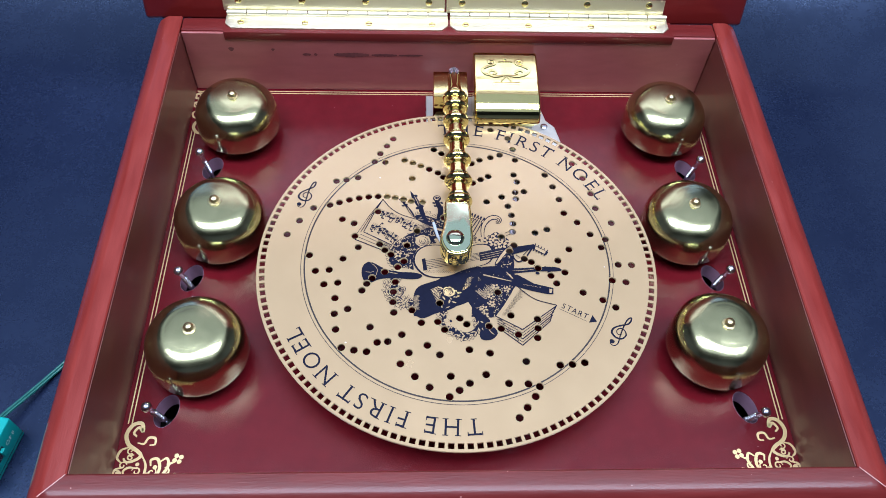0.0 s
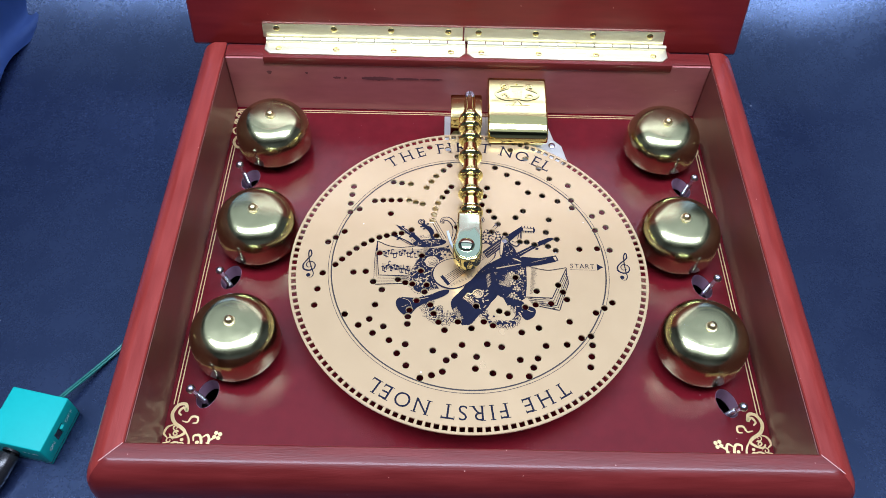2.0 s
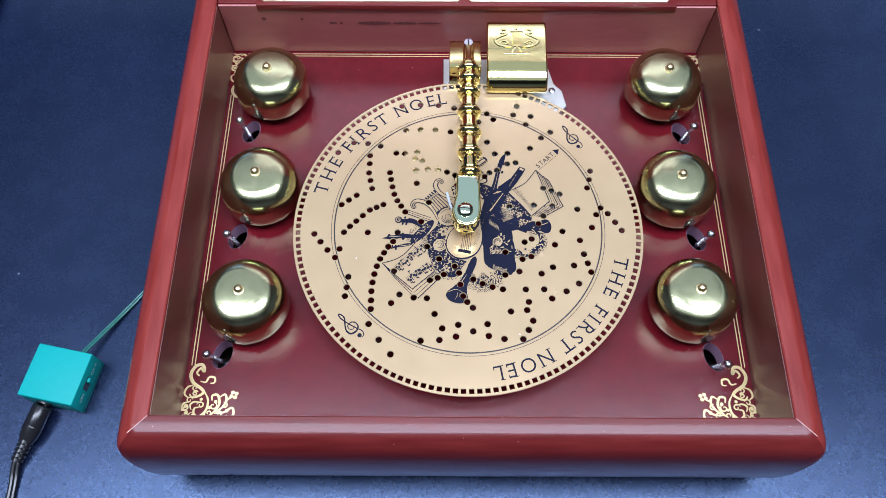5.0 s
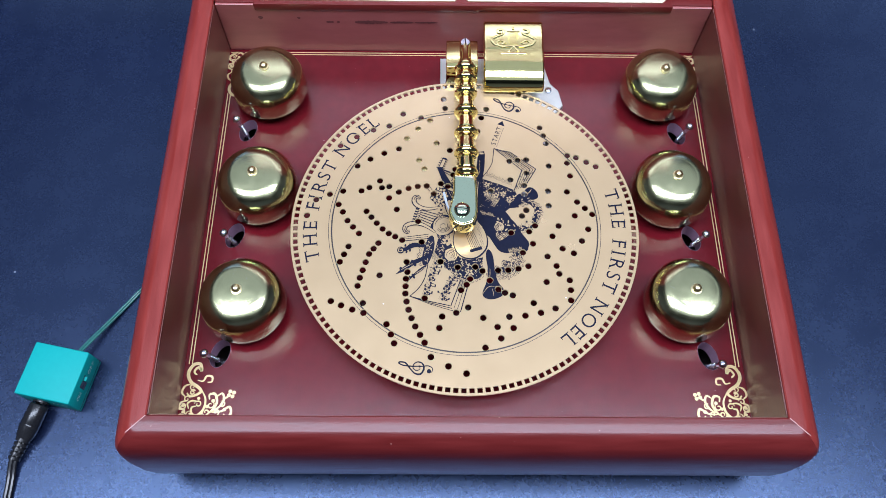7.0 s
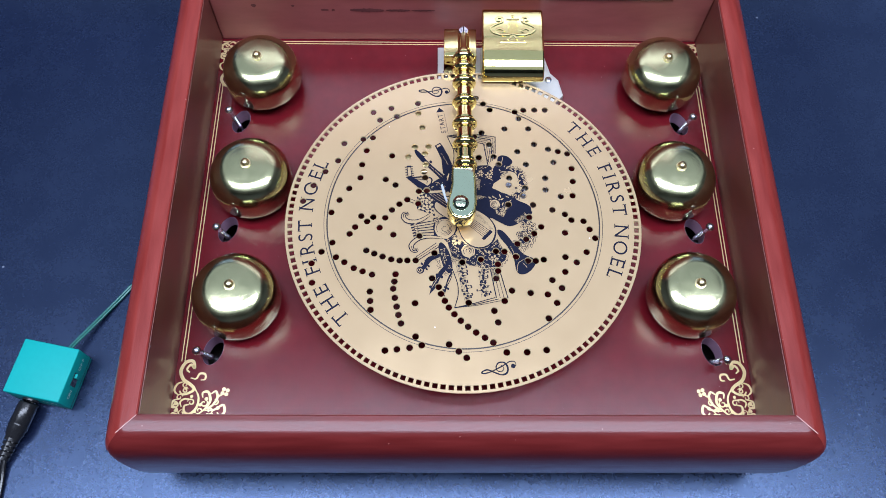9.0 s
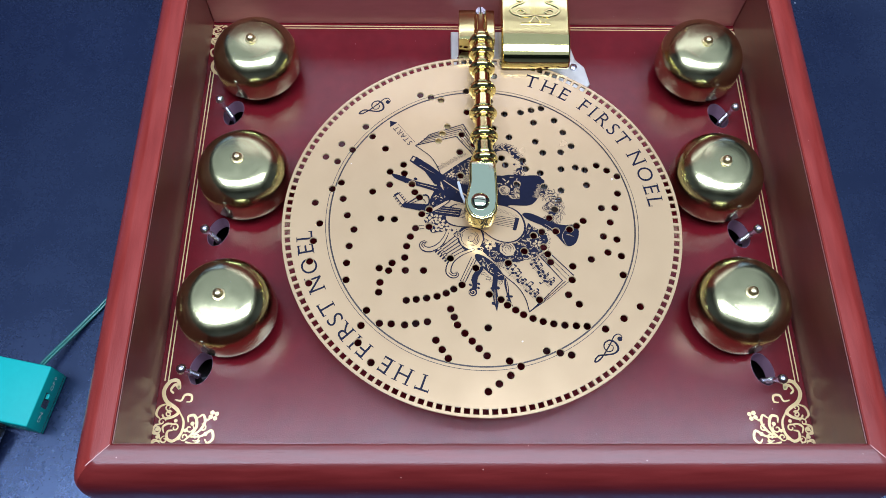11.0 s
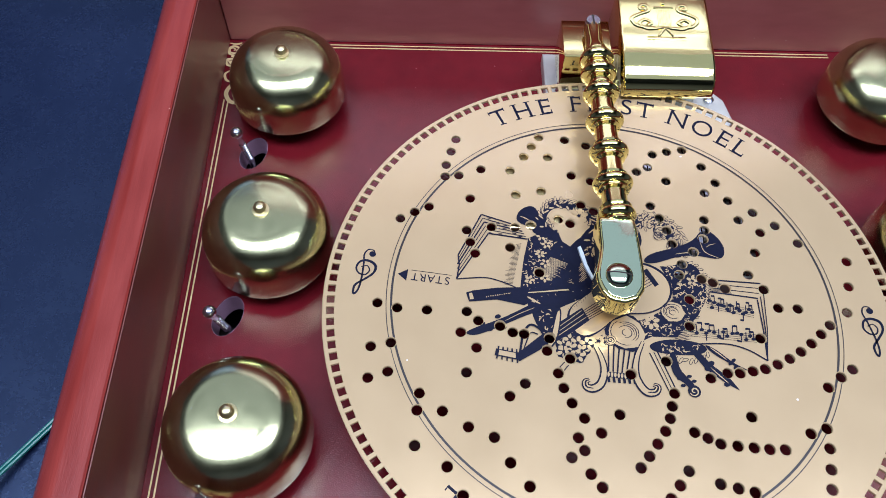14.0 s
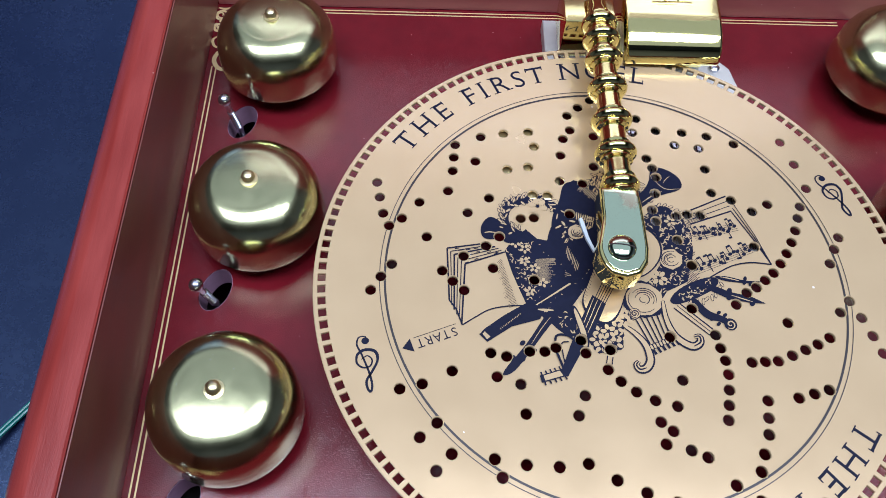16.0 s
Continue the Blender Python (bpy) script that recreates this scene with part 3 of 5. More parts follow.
# ---- bells and their hammers ----
def bell():
    thing = tagged(empty("bell"), "domed brass bell with a screwed top on the maroon deck", "bell", "bells on the deck")
    prof = [(0.0, 0.0325), (0.0096, 0.0325), (0.0108, 0.0322)]
    prof += [(0.0108 + 0.0130 * math.sin(a), 0.0322 - 0.0140 * (1 - math.cos(a))) for a in np.linspace(0.10, math.pi / 2, 14)]
    prof += [(0.0240, 0.0145), (0.0241, 0.0100), (0.0240, 0.0093), (0.0234, 0.0093), (0.0231, 0.0160), (0.0190, 0.0260), (0.0110, 0.0308), (0.0, 0.0312)]
    part("dome", lathe(prof, 72), BRASS, thing, "", True)
    part("post", lathe([(0.0058, 0), (0.0058, 0.002), (0.0036, 0.0026), (0.0036, 0.0308)], 20), STEEL, thing, "steel bell post", True)
    part("washer", lathe([(0.0031, 0.0324), (0.0031, 0.0329), (0.0017, 0.0332), (0.0, 0.0332)], 24), STUD, thing, "", True)
    part("screw_stud", lathe([(0.0021, 0.0329), (0.0023, 0.0335), (0.0020, 0.0339), (0.0023, 0.0343), (0.0021, 0.0351), (0.0016, 0.0356), (0.0009, 0.0359), (0.0, 0.0360)], 20), STUD, thing, "threaded brass stud", True)
    return thing


def hammer():
    thing = tagged(empty("bell_hammer"), "small nickel hammer pin standing in an oval hole", "hammer", "hammers beside the bells")
    prof = [(0.0, -0.0085), (0.0014, -0.0085), (0.0014, 0.0), (0.0016, 0.0)]
    for k in range(9):
        z = 0.002 + k * 0.0012
        prof += [(0.0011, z - 0.0005), (0.0015, z - 0.0002), (0.0015, z + 0.0003), (0.0011, z + 0.0006)]
    prof += [(0.0011, 0.0135), (0.0011, 0.0180)] + [(0.0025 * math.sin(a), 0.0200 - 0.0025 * math.cos(a)) for a in np.linspace(0.5, math.pi, 9)]
    part("pin", lathe(prof, 16), STEEL, thing, "", True)
    part("arm", slab(-0.0016, 0.0060, -0.0016, 0.0016, -0.0095, -0.0070, 0.0004), BLACK, thing)
    part("screw", lathe([(0.0012, -0.0004), (0.0011, 0.0003), (0.0006, 0.0006), (0, 0.0006)], 14, Matrix.Translation((0.0046, 0, -0.0066))), STEEL, thing, "", True)
    part("stem", lathe([(0.0012, -0.0345), (0.0012, -0.0090)], 8), BLACK, thing)
    part("base", slab(-0.004, 0.004, -0.004, 0.004, -0.0388, -0.0340, 0.0006), BLACK, thing)
    return thing


B0, H0 = bell(), hammer()
B0.matrix_basis = pose(-0.1272, 0.0952, FLOOR)
for k, (x, y) in enumerate(((-0.1265, 0.0185), (-0.1275, -0.0570), (0.1286, 0.0958), (0.1272, 0.0180), (0.1285, -0.0552))):
    copy_thing(B0, pose(x, y, FLOOR, 0, 0, 40 + 67 * k))
PINS = [(-0.1447, 0.0656), (-0.1432, -0.0150), (-0.1452, -0.0893), (0.1443, 0.0625), (0.1443, -0.0138), (0.1425, -0.0938)]


def pin_pose(hole, tip):
    """Foot in the hole's outer half, ball at the tip."""
    foot = Vector((0.35 * hole[0] + 0.65 * tip[0] - math.copysign(0.0008, tip[0]), 0.45 * hole[1] + 0.55 * tip[1], 0.0472))
    return Matrix.Translation(foot) @ (Vector((*tip, 0.0672)) - foot).to_track_quat("Z", "Y").to_matrix().to_4x4() @ pose(0, 0, 0, 0, 0, 0 if tip[0] < 0 else 180)


H0.matrix_basis = pin_pose(HOLES[0], PINS[0])
for hole, tip in zip(HOLES[1:], PINS[1:]):
    copy_thing(H0, pin_pose(hole, tip))

# ---- the tune disc ----
DISC_Z, DISC_R = 0.0711, 0.1031
TRACK0, PITCH = 0.00340, 0.00349
disc_holes = []
hole_centres = []


def punch(track, *degrees):
    """The holes of one comb track, by their angle."""
    r = TRACK0 + PITCH * track
    for d in degrees:
        hole_centres.append((r * math.cos(radians(d)), r * math.sin(radians(d))))
        disc_holes.append(circle(r * math.cos(radians(d)), r * math.sin(radians(d)), 0.00182, 14))


punch(7, 40, 60.5, 104.5, 133, 168, 190, 211, 278.5, 344)
punch(8, 46, 217.5)
punch(9, 30, 60, 203.5, 232, 299)
punch(10, 27, 66.5, 124.5, 200, 220.5, 239.5, 261, 282.5, 304)
punch(11, 22, 73, 95, 120, 144.5, 195.5, 246.5, 272, 288.5, 319, 336.5)
punch(12, 51.5, 80, 116.5, 151.5, 223.5, 253, 325.5)
punch(13, 17.5, 87.5, 112.5, 154.5, 226.5)
punch(14, 13, 28.5, 51, 79.5, 108, 122.5, 158, 172.5, 200.5, 230, 266, 281, 303.5, 332, 346.5)
punch(15, 21, 82.5, 104, 125.5, 161, 193.5, 288.5, 313.5, 342.5)
punch(16, 35.5, 79, 100.5, 128, 142.5, 164.5, 186, 208.5, 251, 262.5, 274, 338.5)
punch(17, 85.5, 114.5, 132, 168, 222, 237, 259)
punch(18, 11.5, 56.5, 89, 110.5, 135.5, 171.5, 186, 214.5, 229.5, 273, 294.5, 309, 327)
punch(19, 49.5, 64, 107, 121, 138.5, 175, 221.5, 236.5, 258.5, 280.5, 302)
punch(20, 42, 71, 102.5, 124.5, 141.5, 178.5, 214.5, 243, 254.5, 287, 298, 316.5)
punch(21, 10.5, 35, 77.5, 92, 99, 127.5, 149.5, 163.5, 181.5, 207, 250.5, 294.5, 323, 337)
punch(22, 20, 38.5, 153, 167.5, 326, 340.5)
punch(23, 9, 27, 53, 95, 149, 170.5, 185.5, 323, 344)
punch(24, 20, 45, 59.5, 145, 192.5, 319)
punch(25, 27, 66.5, 98.5, 141.5, 199, 315.5)
punch(26, 73.5, 105.5)


def cut_holes(bm, radius=0.00205, sides=10):
    """Cuts the punched holes out of a flat print."""
    for cx, cy in hole_centres:
        near = []
        for f in bm.faces:
            xs, ys = [v.co.x for v in f.verts], [v.co.y for v in f.verts]
            if min(xs) < cx + radius and max(xs) > cx - radius and min(ys) < cy + radius and max(ys) > cy - radius:
                near.append(f)
        if not near:
            continue
        for k in range(sides):
            a = 2 * math.pi * (k + 0.5) / sides
            n = Vector((math.cos(a), math.sin(a), 0))
            geom = list({v for f in near for v in f.verts} | {e for f in near for e in f.edges} | set(near))
            res = bmesh.ops.bisect_plane(bm, geom=geom, dist=1e-8, plane_co=Vector((cx, cy, 0)) + n * radius, plane_no=n)
            near = list({g for g in res["geom"] if isinstance(g, bmesh.types.BMFace)})
        inside = [f for f in near if (f.calc_center_median() - Vector((cx, cy, f.verts[0].co.z))).length < radius]
        if inside:
            bmesh.ops.delete(bm, geom=inside, context="FACES")


def disc_pose(t):
    """The disc at t seconds; it turns a little faster for some seconds after the seventh."""
    return pose(0.0, -0.0104, DISC_Z, 0, 0, -29.08 + 14.315 * t + 0.155 * max(0.0, min(t, 13.2) - 7.0))


def round_lettering(parent, z, first):
    """THE FIRST NOEL set round the rim, tops outwards, first letter at that angle."""
    bm = bmesh.new()
    size, base = 0.0082, 0.0874
    places = ((0, "T"), (6.4, "H"), (12.4, "E"), (20.6, "F"), (24.4, "I"), (28.9, "R"), (33.9, "S"), (38.7, "T"), (47.3, "N"), (53.9, "O"), (59.8, "E"), (64.4, "L"))
    serif = 0.00042
    for off, ch in places:
        a = radians(first - off)
        m = Matrix.Rotation(a - math.pi / 2, 4, "Z") @ Matrix.Translation((0, base, z))
        lo, hi = glyph(bm, ch, size, m, 0.98, 0.00006)
        mid = (lo + hi) / 2
        feet = {"T": [(mid, 0)], "H": [(lo, 0), (hi, 0), (lo, 1), (hi, 1)], "E": [(lo, 0), (lo, 1)], "F": [(lo, 0), (lo, 1)], "I": [(mid, 0), (mid, 1)],
                "R": [(lo, 0), (lo, 1), (hi, 0)], "N": [(lo, 0), (lo, 1), (hi, 1)], "L": [(lo, 0), (lo, 1)]}.get(ch, [])
        m3 = m @ Matrix.Translation((0, 0, 0.00002))
        for x, top in feet:
            x += 0.0004 if x == lo and lo != hi else (-0.0004 if x == hi else 0)
            y = size - serif if top else 0
            flat_bar(bm, x - 0.0014, x + 0.0014, y, y + serif, m3)
        if ch in "TEFL":
            right = 0 if ch in "EL" else 1
            for x in ([hi] if ch != "T" else [lo, hi]):
                if ch in "EF" or ch == "T":
                    flat_bar(bm, x - serif, x, size - 0.0019, size, m3)
                if ch in "EL":
                    flat_bar(bm, x - serif, x, 0, 0.0021, m3)
    cut_holes(bm)
    part("lettering", bm, INK, parent, "dark printed words THE FIRST NOEL")


def treble_clef(parent, z, m):
    bm = bmesh.new()
    s = 0.001
    main = curve2([(1.2, -0.6), (-0.6, -1.4), (-1.7, 0.2), (-0.8, 2.0), (1.2, 2.0), (2.6, 0.2), (2.0, -2.4), (-0.4, -3.4), (-3.0, -2.2), (-3.2, 0.6), (-1.2, 3.6), (0.9, 6.2), (1.1, 8.4), (0.5, 9.8), (-0.3, 8.0), (-0.2, 4.0), (0.8, -2.0), (1.6, -5.4), (0.8, -7.6), (-1.0, -7.6), (-1.5, -6.2)], 5)
    stroke(bm, [(x * s, y * s) for x, y in main], 0.00072, 0, True)
    stroke(bm, [(x * s, y * s) for x, y in curve2([(2.7, 0.0), (2.0, -2.4), (-0.4, -3.4), (-3.0, -2.2), (-3.2, 0.6), (-1.2, 3.6)], 5)], 0.00095, 0.00002, True)
    patch(bm, circle(-0.0009, -0.0062, 0.0011, 12), 0.00003)
    bmesh.ops.transform(bm, matrix=m @ Matrix.Diagonal((1.15, 1.08, 1, 1)), verts=bm.verts)
    cut_holes(bm)
    part("treble_clef", bm, INK, parent, "dark printed treble clef")


def emblem(parent, z):
    """The printed heap of instruments, books and flowers round the hub, in millimetres."""
    rnd = random.Random(4)
    ink, pale = bmesh.new(), bmesh.new()
    s = 0.001
    zi = z
    count = [0]

    def q(pts):
        return [(x * s, y * s) for x, y in pts]

    def level(up):
        count[0] += 1
        return zi + up * 0.00002 + (count[0] % 60) * 0.0000003

    def line(pts, w=0.45, up=0, taper=False):
        stroke(ink, q(pts), w * s, level(up), taper)

    def bend(pts, w=0.45, up=0, taper=False):
        stroke(ink, q(curve2(pts, 6)), w * s, level(up), taper)

    def lstroke(pts, w, up=4, taper=True):
        stroke(pale, q(curve2(pts, 5)), w * s, level(up), taper)

    def fill(pts, up=0):
        patch(ink, q(pts), level(up))

    def light(pts, up=3):
        patch(pale, q(pts), level(up))

    def rounded(pts):
        n = len(pts)
        out = []
        for i in range(n):
            a, b, c = pts[i - 1], pts[i], pts[(i + 1) % n]
            m0, m1 = ((a[0] + b[0]) / 2, (a[1] + b[1]) / 2), ((c[0] + b[0]) / 2, (c[1] + b[1]) / 2)
            out += [tuple((1 - t) ** 2 * m0[j] + 2 * t * (1 - t) * b[j] + t * t * m1[j] for j in (0, 1)) for t in (0, 0.25, 0.5, 0.75)]
        return out

    def shape(pts, up=0):
        fill(rounded(pts), up)

    def inside(p, poly):
        hit = False
        for i in range(len(poly)):
            (x0, y0), (x1, y1) = poly[i - 1], poly[i]
            if (y0 > p[1]) != (y1 > p[1]) and p[0] < (x1 - x0) * (p[1] - y0) / (y1 - y0) + x0:
                hit = not hit
        return hit

    def between(a, b, t):
        return a[0] + (b[0] - a[0]) * t, a[1] + (b[1] - a[1]) * t

    def bumpy(x, y, r, n=16, a=0.18):
        return [(x + r * (1 + a * rnd.uniform(-1, 1)) * math.cos(2 * math.pi * i / n), y + r * (1 + a * rnd.uniform(-1, 1)) * math.sin(2 * math.pi * i / n)) for i in range(n)]

    def oval(x, y, a, long, wide, n=9):
        c, sn = math.cos(a), math.sin(a)
        return [(x + long * math.cos(b) * c - wide * math.sin(b) * sn, y + long * math.cos(b) * sn + wide * math.sin(b) * c) for b in np.linspace(0, 2 * math.pi, n + 1)[:-1]]

    def flower(x, y, r, petals=5, up=5):
        turn = rnd.uniform(0, 6.28)
        for k in range(petals):
            a = turn + 2 * math.pi * k / petals
            light(oval(x + 0.62 * r * math.cos(a), y + 0.62 * r * math.sin(a), a, 0.40 * r, 0.27 * r), up)
        fill(oval(x, y, 0, 0.18 * r, 0.18 * r, 7), up + 2)

    def rose(x, y, r, up=4):
        fill(bumpy(x, y, r * 1.14, 16, 0.10), up)
        light(bumpy(x, y, r, 16, 0.10), up + 1)
        for k in range(6):
            a, d = rnd.uniform(0, 6.28), r * (0.86 - 0.13 * k)
            stroke(ink, q([(x + d * math.cos(a + t), y + 0.9 * d * math.sin(a + t)) for t in np.linspace(0, 2.9, 9)]), 0.34 * s, level(up + 3), True)

    def leaf(x, y, a, le, wide, up):
        """One pale leaf with a dark outline."""
        fill(oval(x, y, a, le * 0.5 + 0.22, wide * 0.5 + 0.22), up)
        light(oval(x, y, a, le * 0.5, wide * 0.5), up + 1)

    def foliage(poly, n, up=3, size=1.0):
        """Pale leaves and flecks strewn over a dark patch."""
        xs, ys = [p[0] for p in poly], [p[1] for p in poly]
        done = 0
        while done < n:
            p = rnd.uniform(min(xs), max(xs)), rnd.uniform(min(ys), max(ys))
            if not inside(p, poly):
                continue
            done += 1
            a, le = rnd.uniform(0, 6.28), rnd.uniform(0.8, 2.0) * size
            lstroke([p, (p[0] + 0.5 * le * math.cos(a + 0.5), p[1] + 0.5 * le * math.sin(a + 0.5)), (p[0] + le * math.cos(a), p[1] + le * math.sin(a))], rnd.uniform(0.25, 0.55) * size, up)

    def fringe(pts, step=1.5, le=2.2, up=2):
        """Small leaves standing along an edge."""
        path = curve2(pts, 8)
        run = 0.0
        for a, b in zip(path, path[1:]):
            run += math.hypot(b[0] - a[0], b[1] - a[1])
            if run > step:
                run = 0.0
                d = math.atan2(b[1] - a[1], b[0] - a[0]) + rnd.uniform(0.2, 1.3)
                leaf(b[0] + 0.4 * le * math.cos(d), b[1] + 0.4 * le * math.sin(d), d, le * rnd.uniform(0.8, 1.15), 0.8, up)

    def garland(pts, wide, n, up=2):
        """A band of outlined leaves along a curve, over a dark core."""
        path = curve2(pts, 10)
        stroke(ink, q(path), wide * 0.8 * s, level(up - 1), True)
        for k in range(n):
            i = min(len(path) - 2, int(len(path) * (k + rnd.random()) / n))
            d = math.atan2(path[i + 1][1] - path[i][1], path[i + 1][0] - path[i][0])
            off = rnd.uniform(-0.5, 0.5) * wide
            a = d + (0.7 if off > 0 else -0.7) + rnd.uniform(-0.4, 0.4)
            leaf(path[i][0] - off * math.sin(d), path[i][1] + off * math.cos(d), a, rnd.uniform(1.5, 2.6), rnd.uniform(0.5, 0.9), up + k % 3 * 2)

    def hatch(a, b, c, d, n, w=0.2, up=3, dark=True):
        """Fine lines from the edge a-b to the edge c-d."""
        for k in range(n):
            t = (k + 0.5) / n
            p, e = between(a, b, t), between(c, d, t)
            e = between(p, e, rnd.uniform(0.55, 1.0))
            (line if dark else lstroke)([p, e], w, up, True)

    # the dark cloth behind the book, with its small flowers
    cloth = [(32, -21.5), (28.1, -24.4), (21.6, -27), (19.4, -22.1), (13.4, -18.5), (8.9, -23.7), (3.5, -30.5), (1.8, -39), (-3.4, -40.3), (-8.2, -35.9), (-3.9, -19.1), (3.5, -5), (11.9, 1.3), (19.6, 6.3), (25, 6.8), (29.1, 4.4), (36, 3.7), (33.1, 0.4), (33.1, -6.3), (32.9, -13.1)]
    fill(cloth, 0)
    shape([(10.9, -2.3), (19.3, 7.2), (30.1, 8.4), (30.4, 0.7), (33.1, -15), (27.8, -23.5), (20, -20.4), (13, -12.9)], 1)
    shape([(-2.7, -13.8), (7.7, -2.4), (18.3, 5.9), (22.6, 0.3), (19.5, -13.1), (16.7, -20.3), (10.8, -27.3), (1.1, -27.1), (-4.1, -20.4)], 0)
    foliage([(31.2, -20.7), (24.4, -23.1), (21.1, -20.7), (25.7, -12.9), (23.7, -5.3), (32.2, -0.4), (32.3, -7.2)], 70, 3, 0.8)
    foliage(cloth, 90, 3, 0.42)
    for x, y in [(27.2, -15.3), (24.9, -11.7), (24.6, -5.6), (30.1, -4.1), (27.3, -22.9), (25.2, -19.8)]:
        flower(x, y, 1.9)
    hatch(*[(23.1, -14.8), (26.8, -6.4), (16.1, -12.7), (20.1, -4)], 24, 0.22, 3, False)
    hatch(*[(12.7, -12.9), (16.5, -4.9), (9.9, -10.7), (12, -4.5)], 12, 0.2, 3, False)
    lstroke([(32.1, 1.8), (23.9, -0.3), (16, -2.3)], 0.3, 3, False)
    lstroke([(29.9, 3.9), (27.5, 4.6), (25.3, 4.3)], 0.5, 3)
    # wreath with the small trumpet through it
    ring = [(24.5, -26.3), (27, -29.6), (27, -33.8), (24.3, -37.6), (19.1, -38.9), (13.7, -37.5), (9.9, -34.6), (8, -30.9), (9, -25.7), (12.1, -20.9)]
    garland(ring, 4.8, 70, 3)
    fringe([(28, -32.5), (27.1, -36.6), (23.7, -39.5), (18.5, -40.4), (13.1, -39.3), (9, -36.6), (6.8, -32.5)], 1.6, 2.2, 2)
    flower(*[(13.8, -34.2)][0], 3.6, 6, 12)
    flower(*[(22.3, -31.4)][0], 2.2, 5, 12)
    shape([(31, -36.8), (35.9, -34.3), (37.6, -30), (36.1, -27.5), (31.3, -26.5), (30.3, -23.5), (21.6, -22.1), (22.1, -25.9), (28, -31)], 6)
    lstroke([(35.9, -30.6), (34.1, -30.2), (32.3, -29.3)], 0.45, 9)
    # great horn, its mouth showing grey lines
    shape([(-10.6, -25.2), (-8.9, -31.9), (-4.6, -38.5), (-0.5, -40.6), (2.6, -38.2), (5.3, -33.7), (11.3, -28.2), (14.3, -20.5), (15.7, -10.6), (14.7, -3.3), (5.8, -5.1), (-1, -14), (-6.8, -20.4)], 7)
    hatch(*[(-9.3, -30.6), (-5.2, -37.3), (-6.4, -28.2), (-2.3, -35.7)], 16, 0.25, 10, False)
    hatch(*[(9.7, -7.7), (10.7, -16), (12.2, -4.7), (13.2, -12)], 10, 0.25, 10, False)
    garland([(-1.7, -21.8), (3.3, -22.1), (7.3, -20.6), (9.2, -16.9)], 5.5, 26, 9)
    rose(*[(5.3, -19.8)][0], 3.0, 16)
    hatch(*[(-3.7, -22.9), (1.9, -27.4), (-0.7, -18.9), (4.1, -23.1)], 9, 0.4, 11, False)
    # second horn and the garland of long leaves below it
    shape([(-39.4, -22.7), (-41.1, -27.3), (-38.7, -32.3), (-34.7, -35.5), (-31.9, -34.7), (-29.4, -29.9), (-22.6, -25.7), (-12.4, -21.5), (-10.1, -17.2), (-15.4, -17.7), (-23, -22), (-30.4, -23.7)], 8)
    lstroke([(-38.6, -23.5), (-33.4, -25.4), (-31.5, -29.8)], 0.3, 11)
    lstroke([(-37.6, -29.7), (-35.4, -28.9), (-33.8, -27.6)], 0.25, 11)
    lstroke([(-31.7, -24.8), (-26.8, -24.1), (-22.5, -22.9)], 0.35, 11)
    garland([(-23.4, -27.7), (-20.2, -33.2), (-15.5, -36.3), (-10.5, -36.5), (-8.8, -32.6)], 6.5, 46, 3)
    rose(*[(-17.1, -31.9)][0], 2.6, 12)
    fringe([(-24.7, -30), (-22.5, -34.9), (-17.9, -38.4), (-12, -39.6), (-7.6, -37.1)], 1.7, 2.4, 2)
    # leafy mass between the guitar and the music
    mass = [(-16.7, -16.8), (-22, -18.1), (-26.5, -20.6), (-30.3, -18.3), (-33.2, -13), (-33.4, -5.7), (-30.3, 1.1), (-26.8, 6), (-22.5, 11), (-14, 11.9), (-10.8, 14), (-4.7, 16.7), (1.2, 17.6), (6.9, 16.9), (1.6, 12.2), (-4.7, 8.2), (-11.9, 5.3), (-18.4, 0.7), (-21.3, -4.3), (-21.1, -9.9)]
    fill(mass, 1)
    foliage(mass, 230, 3, 0.9)
    fringe([(-25.4, -20.1), (-30.3, -18.3), (-33.4, -13), (-33.4, -5.7)], 1.6, 2.0, 2)
    garland([(-11.7, -35.7), (-16, -35.8), (-20.3, -31.9), (-22.2, -27), (-23.6, -21.7)], 6.0, 44, 3)
    fringe([(-10.8, -36.7), (-15.3, -38.8), (-20.4, -37.4), (-24.5, -33), (-26.4, -27.1)], 1.6, 2.4, 2)
    rose(*[(-16.3, -30.1)][0], 1.9, 10)
    rose(*[(-21.3, 1.3)][0], 4.0, 10)
    rose(*[(-4.9, 11.8)][0], 6.2, 10)
    flower(*[(-13.8, 6.3)][0], 3.0, 6, 10)
    flower(*[(-28.4, -12.4)][0], 2.2, 5, 10)
    flower(*[(4.5, 16.5)][0], 2.6, 5, 12)
    flower(*[(2.5, 15.2)][0], 2.2, 5, 12)
    rose(*[(0.4, 15.5)][0], 1.8, 12)
    # pale flowers with dark outlines beside the lyre
    for k, (x, y) in enumerate([(16.3, 19.6), (14.2, 17.5), (11.6, 18.3), (9.8, 20.3), (11.2, 22.8), (13.9, 23.6), (16.1, 22.1), (12.9, 20.8), (8.5, 18.2)]):
        fill(bumpy(x, y, 2.5, 14, 0.2), 8 + k % 3 * 5)
        flower(x, y, 2.6, 5, 9 + k % 3 * 5)
    fill([(13.7, 25.2), (11.3, 23.6), (7.7, 21.5), (9.4, 24)], 7)
    light([(16.6, 29.1), (17.3, 27.9), (15.4, 25.9), (14.4, 26.9)], 8)
    line([(17.3, 28.3), (15.6, 25.9)], 0.35, 10)
    line([(15.9, 29.5), (14.2, 26.9)], 0.35, 10)
